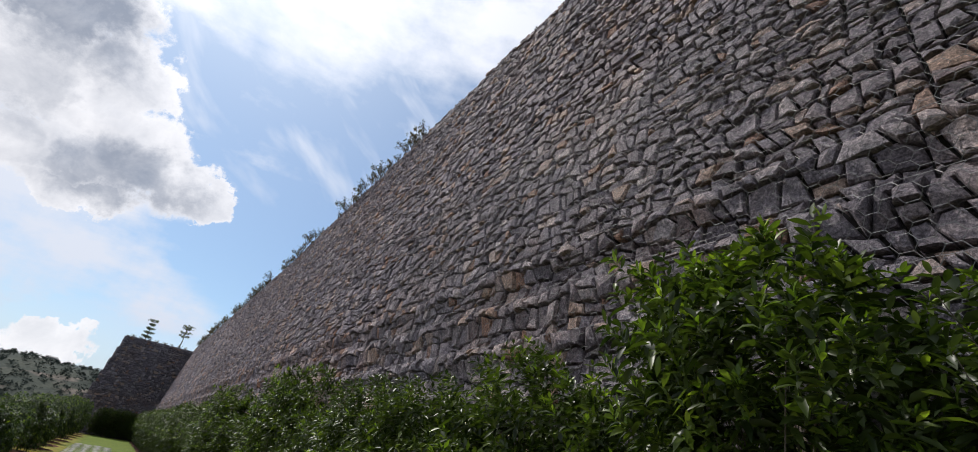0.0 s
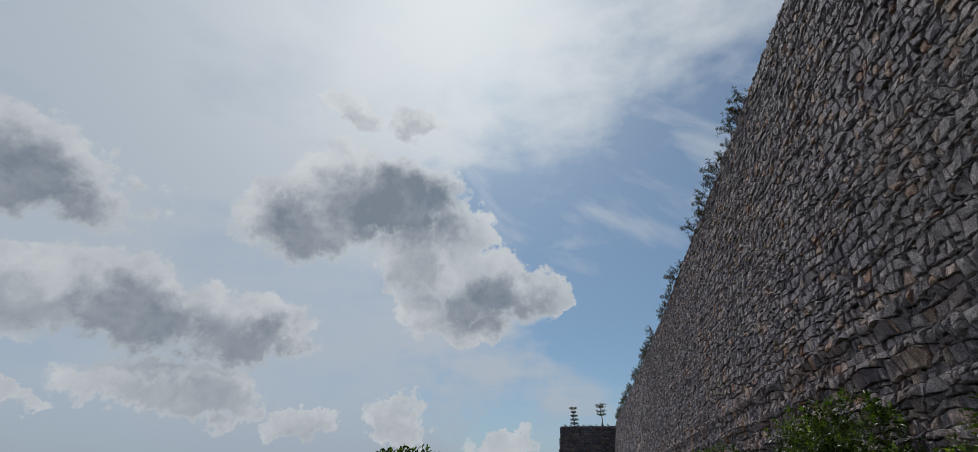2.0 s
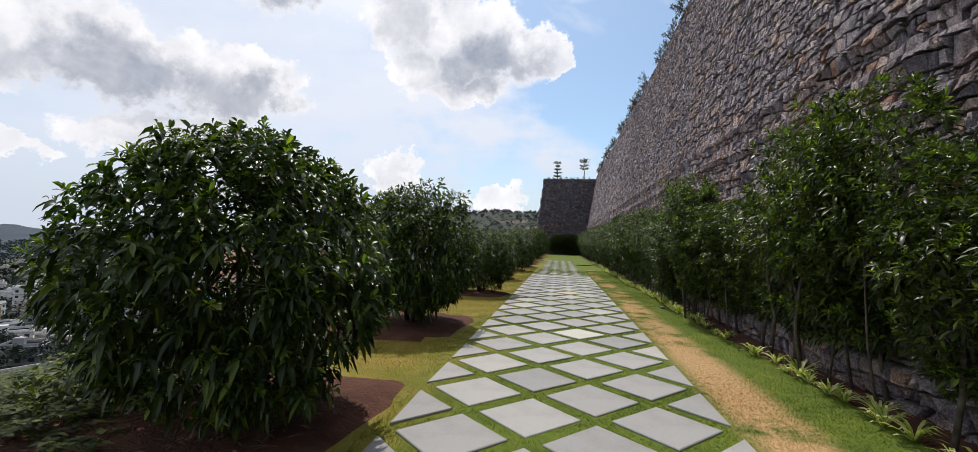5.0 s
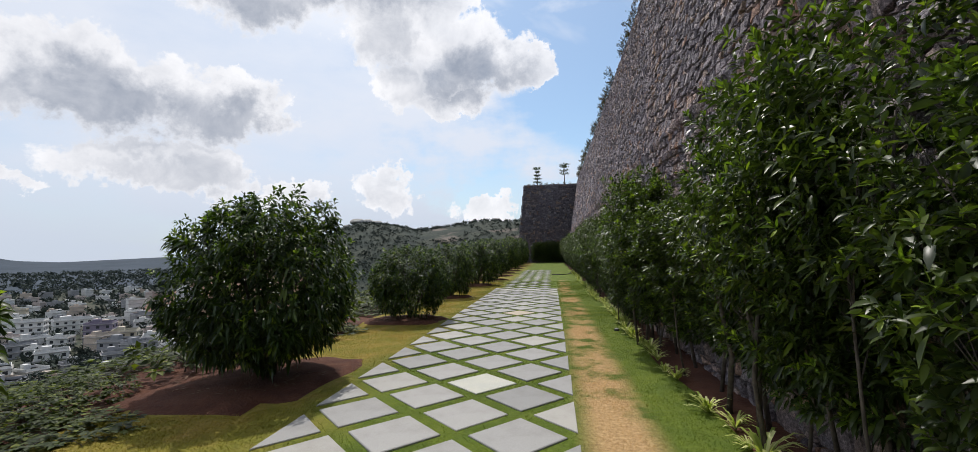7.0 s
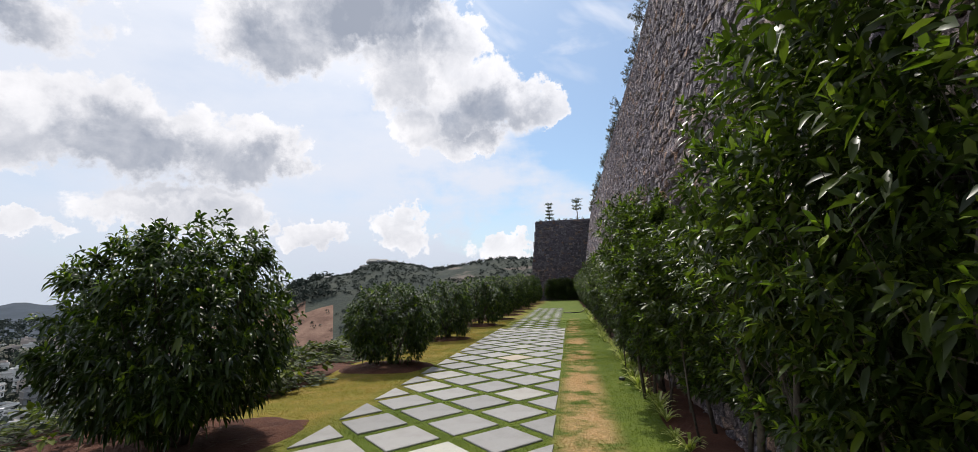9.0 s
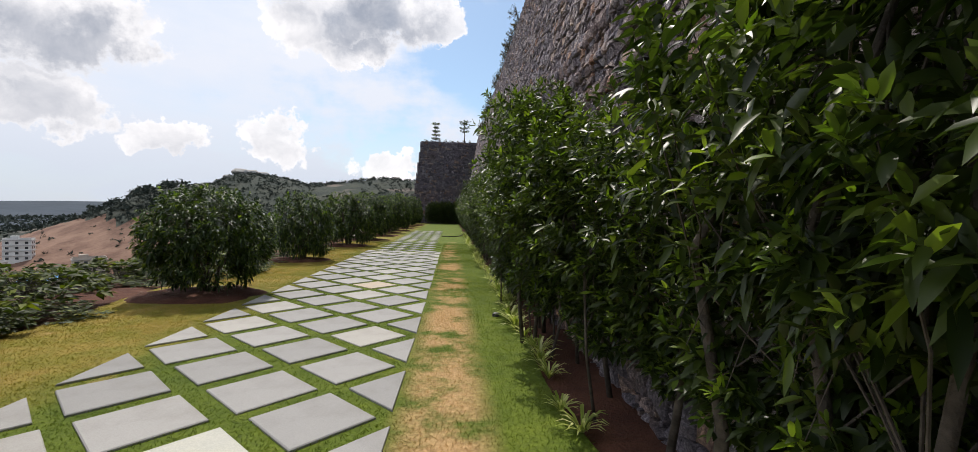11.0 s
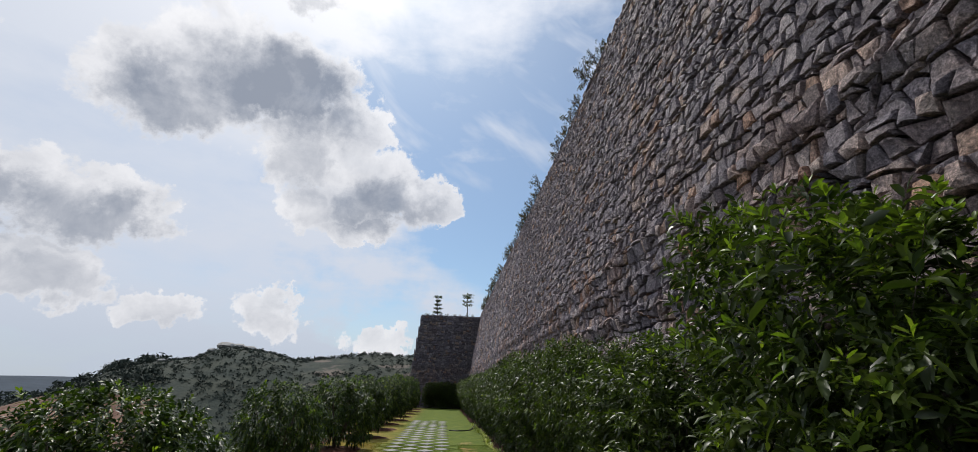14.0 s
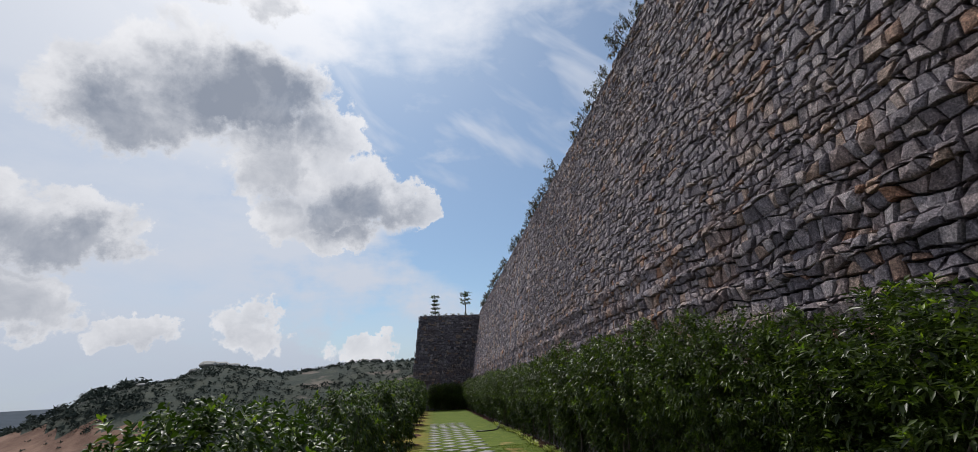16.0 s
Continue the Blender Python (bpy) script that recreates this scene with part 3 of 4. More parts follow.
def top_plant(seed):
    rng = np.random.default_rng(seed)
    tips, ways = crown_shoots(rng, 38, (0.34, 0.46, 0.5), (-0.05, 0, 0.3), 6, -0.6, 0.8, 9, 1.5)
    stems = [([(0.05, 0, -0.12), (0, rng.uniform(-0.1, 0.1), 0.2), (rng.uniform(-0.15, 0.1), rng.uniform(-0.2, 0.2), 0.55)], [0.012, 0.009, 0.004]) for _ in range(3)]
    return shrub("creeper", rng, tips, ways, 6, 0.1, 0.035, 0.3, TOP_LEAF, stems, "sparse brownish green creeper on the wall's top", "creeper", 1.1, 0.14)


def strap_plant(seed):
    """A tuft of arching, pale-edged strap leaves."""
    rng = np.random.default_rng(seed)
    verts, tris = [], []
    for k in range(34):
        a, reach, rise, w = rng.uniform(0, 6.28), rng.uniform(0.10, 0.24), rng.uniform(0.10, 0.24), rng.uniform(0.009, 0.015)
        c, s = math.cos(a), math.sin(a)
        start = len(verts)
        for f in (0.0, 0.35, 0.7, 1.0):
            r, z = reach * f, rise * (1.9 * f - 1.25 * f * f)
            h = w * (1 - f ** 2.5) * (0.6 + f)
            verts += [(c * r - s * h, s * r + c * h, z), (c * r + s * h, s * r - c * h, z)]
        for j in range(3):
            i = start + 2 * j
            tris += [(i, i + 1, i + 3), (i, i + 3, i + 2)]
    ob = tri_object("spider_plant", np.array(verts), np.array(tris), STRAP_LEAF)
    return tagged(ob, "yellow-green striped spider plant edging the planting bed", "plant")


def small_tree(layers, height, seed):
    """A thin tree with flat tiers of branches."""
    rng = np.random.default_rng(seed)
    root = new("small_tree")
    vs, fs = [], []
    tube(vs, fs, [(0, 0, -0.3), (0.05, 0, height * 0.4), (-0.04, 0.02, height * 0.7), (0, 0, height)], [0.07, 0.055, 0.04, 0.015], 6)
    tips, ways = [], []
    for z, r in layers:
        for k in range(7):
            a = k * 0.9 + rng.uniform(-0.3, 0.3)
            e = (r * math.cos(a), r * math.sin(a), z + rng.uniform(0.02, 0.18))
            tube(vs, fs, [(0, 0, z - 0.12), (e[0] * 0.5, e[1] * 0.5, z - 0.02), e], [0.02, 0.014, 0.006], 4)
            for j in range(7):
                f = rng.uniform(0.35, 1.0)
                tips.append((e[0] * f + rng.normal(0, 0.07), e[1] * f + rng.normal(0, 0.07), z + 0.1 + rng.normal(0, 0.04)))
                ways.append((math.cos(a), math.sin(a), 0.5))
    mesh_object("trunk", vs, fs, BARK, root)
    v, t = shoots_to_leaves(rng, np.array(tips), np.array(ways), 7, 0.16, 0.06, 0.2)
    tri_object("crown", v, t, BUSH_LEAF, root)
    return tagged(root, "small thin tree with flat tiers of foliage on the bastion", "tree")


# ---- rubble in wire baskets ----
def basket_stones(rnd, u0, u1, v0, v1, size_u, size_v):
    """Stones that fill one basket's face in rough wavering courses, as polygons: blocks, thin slips and chinks in the corners."""
    levels = [v0]
    while levels[-1] < v1:
        levels.append(levels[-1] + size_v * rnd.uniform(0.62, 1.5))
    if len(levels) > 2 and levels[-1] - v1 > 0.5 * size_v:
        levels.pop()
    stretch = (v1 - v0) / (levels[-1] - v0)
    levels = [v0 + (v - v0) * stretch for v in levels]
    waves = [(rnd.uniform(0, 6.3), rnd.uniform(0, 6.3), rnd.uniform(1.6, 3.4), rnd.uniform(5.0, 9.0)) for _ in levels]

    def course(k, u):
        if k == 0 or k == len(levels) - 1:
            return levels[k]
        p, q, f, g = waves[k]
        return levels[k] + size_v * (0.3 * math.sin(p + u * f) + 0.2 * math.sin(q + u * g))

    out = []
    for k in range(len(levels) - 1):
        joints, u = [], u0
        while u < u1:
            joints.append(u)
            u += size_u * rnd.choice((0.55, 0.75, 0.9, 1.0, 1.1, 1.25, 1.5)) * rnd.uniform(0.88, 1.12)
        joints = joints if u1 - joints[-1] > 0.4 * size_u or len(joints) < 2 else joints[:-1]
        slant = [0.0] + [rnd.uniform(-0.26, 0.26) * size_u for _ in joints[1:]] + [0.0]
        joints.append(u1)
        for c in range(len(joints) - 1):
            lo, hi = joints[c], joints[c + 1]
            a, b, e, d = lo - slant[c], hi - slant[c + 1], hi + slant[c + 1], lo + slant[c]
            m, n = (a + b) / 2, (d + e) / 2
            low = [(a, course(k, a)), (m, course(k, m)), (b, course(k, b))]
            high = [(e, course(k + 1, e)), (n, course(k + 1, n)), (d, course(k + 1, d))]
            kind = rnd.random()
            tall = levels[k + 1] - levels[k]
            if kind < 0.13 and tall > 0.12:
                f, g = rnd.uniform(0.3, 0.7), rnd.uniform(0.3, 0.7)
                mix = lambda p, q, w: (p[0] + (q[0] - p[0]) * w, p[1] + (q[1] - p[1]) * w)
                left, right = mix(low[0], high[2], f), mix(low[2], high[0], g)
                out += [[*low, right, left], [left, right, *high]]
            elif kind < 0.45:
                cut, deep = rnd.uniform(0.3, 0.5) * (e - d), rnd.uniform(0.35, 0.6) * tall
                if rnd.random() < 0.5:
                    p, q = (d + cut, course(k + 1, d + cut)), (d, high[2][1] - deep)
                    out += [[*low, high[0], p, q], [q, p, high[2]]]
                else:
                    p, q = (e - cut, course(k + 1, e - cut)), (e, high[0][1] - deep)
                    out += [[*low, q, p, high[2]], [q, high[0], p]]
            else:
                out.append(low + high)
    return out


def stone_geometry(rnd, poly, place, gap, proud):
    """One rough stone: a rim, a broken shoulder and a faceted front. place(u, v, out) gives the spot in the world."""
    cu, cv = sum(p[0] for p in poly) / len(poly), sum(p[1] for p in poly) / len(poly)
    rim = []
    for u, v in poly:
        d = math.hypot(u - cu, v - cv) + 1e-6
        f = max(0.4, 1 - gap * rnd.uniform(0.5, 2.0) / d)
        rim.append((cu + (u - cu) * f + rnd.uniform(-0.006, 0.006), cv + (v - cv) * f + rnd.uniform(-0.006, 0.006)))
    n = len(rim)
    tilt_u, tilt_v, out = rnd.uniform(-0.09, 0.09), rnd.uniform(-0.12, 0.07), rnd.uniform(-0.4, 1.0) * proud
    verts = [place(u, v, -0.11) for u, v in rim]
    verts += [place(u, v, out - 0.022 + rnd.uniform(-0.012, 0.01) + (u - cu) * tilt_u + (v - cv) * tilt_v) for u, v in rim]
    s = rnd.uniform(0.86, 0.95)
    for u, v in rim:
        k = s * rnd.uniform(0.86, 1.06)
        du, dv = (u - cu) * k, (v - cv) * k
        verts.append(place(cu + du, cv + dv, out + du * tilt_u + dv * tilt_v + rnd.uniform(-0.012, 0.012)))
    verts.append(place(cu + rnd.uniform(-0.02, 0.02), cv + rnd.uniform(-0.015, 0.015), out + rnd.uniform(-0.006, 0.016)))
    faces = []
    for k in range(n):
        j = (k + 1) % n
        faces += [(k, j, n + j, n + k), (n + k, n + j, 2 * n + j, 2 * n + k), (2 * n + k, 2 * n + j, 3 * n)]
    return verts, faces


WALL_X, LEAN, TOP = 2.84, 0.163, 10.4
def wall_top(y):
    return 10.35 + 1.0 * min(1.0, max(0.0, (27.0 - y) / 20.0))


LEDGES = 0.35  # tiers of half a metre begin here


def wall_place(u, v, out):
    tier = math.floor((v - LEDGES) / 0.5)
    mid = LEDGES + tier * 0.5 + 0.25
    stepped = 0.7 if v < 3.86 else 0.25
    x = WALL_X + LEAN * (v + (mid - v) * stepped)
    if v < 3.86:
        x -= 0.05 * step01(v - mid, 0.0, 0.14) - 0.03 * step01(v - mid, 0.19, 0.25)
    return (x - out + 0.03 * noise.noise((u * 0.25, v * 0.3, 0.0)), u, v)


def bastion_tier(v):
    """Height of the lift of baskets that v lies in; each lift is set back on the one below."""
    return 1.25 * (math.floor(v / 1.25) + 0.5)


def bastion_place(u, v, out):
    return (u, 66.0 + 0.1 * (0.15 * v + 0.85 * bastion_tier(v)) - out, v)


def build_wall():
    rnd = random.Random(11)
    root = tagged(new("wall_main"), "tall battered gabion wall of grey rubble in wire baskets", "wall", kind="structure")
    bm = bmesh.new()
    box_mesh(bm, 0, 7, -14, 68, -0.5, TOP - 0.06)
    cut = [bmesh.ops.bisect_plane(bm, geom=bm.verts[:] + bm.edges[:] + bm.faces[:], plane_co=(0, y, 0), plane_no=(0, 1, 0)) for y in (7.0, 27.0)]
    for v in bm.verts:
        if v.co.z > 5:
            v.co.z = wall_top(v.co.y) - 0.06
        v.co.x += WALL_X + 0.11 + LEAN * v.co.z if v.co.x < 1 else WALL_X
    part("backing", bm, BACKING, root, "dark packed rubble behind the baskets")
    near_v, near_f, singles = [], [], []
    tier = LEDGES - 0.5
    while tier < 11.3:
        low = tier < 3.8
        top = tier + 0.5 if low else tier + 1.0
        y, wide = -12.0 + rnd.uniform(-0.5, 0), 1.0 if low else 2.0
        while y < 66.0:
            coarse = y > 34 or y < -3
            su, sv = (0.28, 0.21) if coarse else ((0.165, 0.13) if low else (0.155, 0.125))
            w = wide * rnd.uniform(0.92, 1.08)
            crown = min(top, wall_top(y) + rnd.uniform(-0.04, 0.04))
            if crown - tier < 0.08:
                y += w
                continue
            for poly in basket_stones(rnd, y, y + w, tier, crown, su, sv):
                vs, fs = stone_geometry(rnd, poly, wall_place, 0.012 if not coarse else 0.016, 0.034)
                cy, cz = poly[0]
                if 2.0 < cy < 7.6 and 2.35 <= cz < 4.35 and len(singles) < 300:
                    singles.append((vs, fs))
                else:
                    o = len(near_v)
                    near_v += vs
                    near_f += [tuple(i + o for i in f) for f in fs]
            y += w
        tier = top
    rest = mesh_object("stones", near_v, near_f, STONE, root)
    tagged(rest, "rough grey and brown rubble stones", kind="stuff")
    return root, singles


def build_mesh_wire(root):
    """Hexagonal wire netting over the nearest baskets, with heavier seams between them."""
    verts, faces = [], []
    a = 0.062
    dy, dz = a * 1.5, a * math.sqrt(3)
    rnd = random.Random(5)

    def wire(p, q, r):
        p, q = Vector(p), Vector(q)
        d = (q - p).normalized()
        u = d.orthogonal().normalized() * r
        v = d.cross(u)
        o = len(verts)
        for c in (p, q):
            verts.extend([c + u, c - u * 0.5 + v * 0.87, c - u * 0.5 - v * 0.87])
        faces.extend([(o, o + 1, o + 4, o + 3), (o + 1, o + 2, o + 5, o + 4), (o + 2, o, o + 3, o + 5)])

    def spot(u, v):
        return wall_place(u, v, 0.052 + 0.02 * noise.noise((u * 3, v * 3, 4.0)))

    for i in range(int(9.0 / dy)):
        for j in range(int(4.2 / dz)):
            y, z = 0.2 + i * dy, 2.0 + j * dz + (dz / 2 if i % 2 else 0)
            c = [(y + a * math.cos(math.radians(60 * k)), z + a * math.sin(math.radians(60 * k))) for k in range(4)]
            for k in range(3):
                wire(spot(*c[k]), spot(*c[k + 1]), 0.0019)
    ob = mesh_object("wire_netting", verts, faces, WIRE, root)
    tagged(ob, "thin hexagonal galvanised wire netting", kind="stuff")


def build_bastion():
    rnd = random.Random(21)
    root = tagged(new("wall_bastion"), "rubble bastion, darkened as in shade, closing the far end of the path", "wall", kind="structure")
    bm = bmesh.new()
    box_mesh(bm, 0, 1, 66.13, 76, -0.5, 10.05)
    for v in bm.verts:
        v.co.x = (-3.32 + 0.11 * v.co.z) if v.co.x < 0.5 else 9.0
        if v.co.y < 70:
            v.co.y += 0.1 * v.co.z
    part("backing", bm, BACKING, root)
    vs, fs = [], []
    tier = -1.25
    while tier < 10.1:
        x = -3.45 + 0.11 * bastion_tier(tier + 0.1)
        top = min(tier + 0.625, 10.15)
        while x < 4.9:
            w = rnd.uniform(0.9, 1.1)
            for poly in basket_stones(rnd, x, x + w, tier, top, 0.32, 0.2):
                a, b = stone_geometry(rnd, poly, bastion_place, 0.014, 0.08)
                o = len(vs)
                vs += a
                fs += [tuple(i + o for i in f) for f in b]
            x += w
        tier = top
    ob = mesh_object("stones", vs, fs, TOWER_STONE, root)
    tagged(ob, "rubble stones with shade put into their dark grey tint", kind="stuff")


# ---- ground ----
RIDGE = [(-40, 4.5), (0, 4.2), (5, 3.75), (8, 4.0), (12, 3.3), (16.5, 2.95), (20, 3.85), (23.5, 4.1), (26, 2.8), (29, 2.35), (32, 1.3), (35.5, -0.7), (38.5, -2.0), (42, -3.6), (47, -6.2), (180, -6.2)]
HORIZON = [(-180, 0.4), (10, 0.5), (30, 0.62), (38, 0.5), (45, 0.25), (50, 0.05), (53, 0.25), (54.4, 0.62), (56, 0.2), (60, 0.3), (80, 0.25), (180, 0.4)]


def between(table, a):
    for (a0, v0), (a1, v1) in zip(table, table[1:]):
        if a0 <= a <= a1:
            return v0 + (v1 - v0) * (a - a0) / (a1 - a0)
    return table[0][1] if a < table[0][0] else table[-1][1]


def step01(x, a, b):
    t = min(1.0, max(0.0, (x - a) / (b - a)))
    return t * t * (3 - 2 * t)


PLAIN_Z = -46.0


def terrain(x, y):
    """Height of the land outside the terrace, and which ground covers it: 0 scrub, 1 rocky hill, 2 cut red earth, 3 wooded plain."""
    r = math.hypot(x, y - 8)
    az = math.degrees(math.atan2(-x, y - 8))
    edge = -x - 4.2 if y < 74 else max(-x - 4.2, y - 80)
    if edge <= 0:
        return -0.25, 0
    z = PLAIN_Z * step01(edge, -3, 85)
    kind = 0
    el = between(RIDGE, az)
    crest = 1.4 + 520 * math.tan(radians(el))
    up = step01(r, 260, 520) if r < 520 else 1 - step01(r, 560, 1100)
    z = max(z, PLAIN_Z) + max(0.0, crest - PLAIN_Z) * up * (1 if -60 < az < 46 else 0)
    if r > 160 and az < 46 and up > 0.05:
        kind = 1
        bumps = noise.fractal((x * 0.012, y * 0.012, 0.3), 1.0, 2.0, 5) * 7.0
        z += bumps * up * (0.35 if abs(r - 520) < 60 else 1.0)
        if 27 < az < 45 and 230 < r < 600 and z < -9 - 5.0 * noise.noise((x * 0.02, y * 0.02, 5)) and z > PLAIN_Z + 4:
            kind = 2
    elif r > 600 and up < 0.05:
        kind = 3
    ridge_top = 1.4 + 4000 * math.tan(radians(between(HORIZON, az)))
    z += (ridge_top - PLAIN_Z) * step01(r, 2900, 3950)
    if r > 4050:
        z = ridge_top - 30
    return z, kind


def build_ground():
    root_verts, faces, kinds = [], [], []
    rings = [0.0]
    r = 4.0
    while r < 4400:
        rings.append(r)
        r *= 1.055 if r > 30 else 1.12
    angles = [a * 0.75 for a in range(-80, 120)] + [90 + k * 6 for k in range(0, 35)]
    n = len(angles)
    for r in rings[1:]:
        for a in angles:
            x, y = -math.sin(radians(a)) * r, 8 + math.cos(radians(a)) * r
            z, k = terrain(x, y)
            root_verts.append((x, y, z))
            kinds.append(k)
    for i in range(len(rings) - 2):
        for j in range(n):
            a, b = i * n + j, i * n + (j + 1) % n
            faces.append((a, a + n, b + n, b))
    centre = len(root_verts)
    root_verts.append((0, 8, -0.25))
    for j in range(n):
        faces.append((centre, j, (j + 1) % n))
    me = bpy.data.meshes.new("ground")
    me.from_pydata(root_verts, [], faces)
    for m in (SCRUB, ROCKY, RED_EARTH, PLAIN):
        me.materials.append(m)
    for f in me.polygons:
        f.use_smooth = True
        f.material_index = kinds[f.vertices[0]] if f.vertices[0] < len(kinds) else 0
    tagged(new("ground", me), "scrubby hillside, red cut and haze-tinted wooded plain reaching the horizon", "ground", kind="structure")


BUSHES = [(-2.3, 7.95, 0.9, 1.02, 0), (-2.33, 12.0, 0.88, 1.06, 1), (-2.06, 16.95, 0.8, 0.82, 2), (-2.32, 22.25, 0.7, 0.9, 0), (-2.36, 27.85, 0.88, 1.02, 1), (-2.34, 31.8, 0.9, 1.08, 2), (-2.34, 35.6, 0.92, 1.16, 0), (-2.34, 39.2, 0.92, 1.18, 1), (-2.3, 43.0, 0.95, 1.2, 2), (-2.3, 47.0, 0.95, 1.25, 0), (-2.3, 51.5, 1.0, 1.3, 1), (-2.3, 56.0, 1.0, 1.3, 2), (-2.3, 60.5, 1.0, 1.3, 0)]


def lawn_edge(y):
    return -3.05 + 0.16 * math.sin(y * 0.55) + 0.07 * math.sin(y * 1.7 + 1)


def bed_edge(y):
    return 2.42 + 0.05 * math.sin(y * 0.8) + 0.03 * math.sin(y * 2.3)


def in_soil(x, y):
    for bx, by, s, _, _ in BUSHES:
        p = 3.2 if by < 13 else 2.0
        if abs((x - bx + 0.15) / (1.2 * s)) ** p + abs((y - by) / ((1.4 if by < 13 else 1.05) * s)) ** p < 1 + 0.25 * noise.noise((x * 2, y * 2, 1.0)):
            return True
    return False


def sheet(name, xs, y0, y1, dy, mat, height, label, category):
    """A strip of ground between two edges, cut fine enough to undulate."""
    verts, faces = [], []
    ny = int((y1 - y0) / dy) + 1
    cols = len(xs(0.0))
    for j in range(ny):
        y = y0 + j * dy
        for x in xs(y):
            verts.append((x, y, ground_height(y) + height(x, y)))
    for j in range(ny - 1):
        for i in range(cols - 1):
            a = j * cols + i
            faces.append((a, a + 1, a + cols + 1, a + cols))
    ob = mesh_object(name, verts, faces, mat, smooth_shade=True)
    return tagged(ob, label, category, kind="structure")


def build_terrace():
    sheet("lawn", lambda y: [lawn_edge(y) + (bed_edge(y) - lawn_edge(y)) * k / 24 for k in range(25)], -12, 66.2, 0.3, LAWN, lambda x, y: 0.006 * noise.noise((x * 0.7, y * 0.7, 0)) - 0.001, "green and straw-yellow mown lawn with worn patches", "lawn")
    sheet("planting_bed", lambda y: [bed_edge(y) - 0.02 + 0.13 * k for k in range(8)], -12, 66.2, 0.22, SOIL, lambda x, y: (-0.05 if x < bed_edge(y) + 0.01 else 0.0) + 0.03 * noise.noise((x * 3, y * 3, 2)), "red-brown bare soil of the planting bed", "soil")
    sheet("slope_edge_soil", lambda y: [-5.2 + (lawn_edge(y) + 5.2) * k / 9 for k in range(10)], -12, 74, 0.3, SOIL, lambda x, y: -0.03 + 0.05 * noise.noise((x * 1.5, y * 1.5, 3)) + (-0.12 * max(0, -4.0 - x)), "red-brown bare soil along the slope's edge", "soil")
    for bx, by, s, _, _ in BUSHES:
        verts, faces = [(bx - 0.15, by, ground_height(by) + 0.07)], []
        for ring in range(1, 6):
            for k in range(28):
                a = 2 * math.pi * k / 28
                f = ring / 5 * (1 + 0.3 * noise.noise((math.cos(a) * 2 + bx, math.sin(a) * 2 + by, 1.0)) + 0.1 * noise.noise((math.cos(a) * 7, math.sin(a) * 7, by)))
                square = 0.6 if by < 13 else 1.0
                x = bx - 0.15 + 1.25 * s * f * math.copysign(abs(math.cos(a)) ** square, math.cos(a))
                y = by + (1.45 if by < 13 else 1.1) * s * f * math.copysign(abs(math.sin(a)) ** square, math.sin(a))
                z = (0.055 * (1 - (ring / 5) ** 2) + 0.02 * noise.noise((x * 5, y * 5, 0)) + 0.015) if ring < 5 else -0.03
                verts.append((x, y, ground_height(y) + z))
        for k in range(28):
            faces.append((0, 1 + k, 1 + (k + 1) % 28))
            for ring in range(4):
                a, b = 1 + ring * 28 + k, 1 + ring * 28 + (k + 1) % 28
                faces.append((a, a + 28, b + 28, b))
        ob = mesh_object("soil_mound", verts, faces, SOIL, smooth_shade=True)
        tagged(ob, "low mound of red-brown soil round a bush", "soil", "soil mounds under the bushes", kind="structure")


HALF_X, HALF_Y, END_Y = 0.388, 0.41, 43.6


def in_slab(x, y):
    c = math.floor((x + 1.5) / 0.5)
    for col in (c - 1, c, c + 1):
        cx = -1.25 + 0.5 * col
        if not 0 <= col <= 5:
            continue
        off = 0.0 if col % 2 else 0.5
        cy = round(y - off) + off
        if abs(x - cx) / HALF_X + abs(y - cy) / HALF_Y < 0.955 and abs(x) < 1.25 and y < END_Y:
            return True
    return False


def build_grass():
    rng = np.random.default_rng(3)
    n = 480000
    x = rng.uniform(-3.1, 2.5, n)
    y = 5.5 + 24.5 * rng.random(n) ** 1.55
    keep = [lawn_edge(b) < a < bed_edge(b) and not in_slab(a, b) and not in_soil(a, b) for a, b in zip(x.tolist(), y.tolist())]
    x, y = x[keep], y[keep]
    n = len(x)
    ang, tall = rng.uniform(0, 6.28, n), rng.uniform(0.002, 0.012, n)
    w = rng.uniform(0.0022, 0.0046, n) * (1 + np.maximum(0, y - 12) * 0.06)
    c, s = np.cos(ang), np.sin(ang)
    z = np.maximum(0, y - 25) * 0.004 - 0.004
    lean = rng.normal(0, 0.016, (n, 2))
    v = np.stack([np.stack([x - c * w, y - s * w, z], 1), np.stack([x + c * w, y + s * w, z], 1), np.stack([x + lean[:, 0], y + lean[:, 1], z + tall + 0.008], 1)], 1).reshape(-1, 3)
    ob = tri_object("grass", v, np.arange(3 * n).reshape(-1, 3), BLADE)
    tagged(ob, "short mown grass with dry straw patches", "grass", kind="stuff")


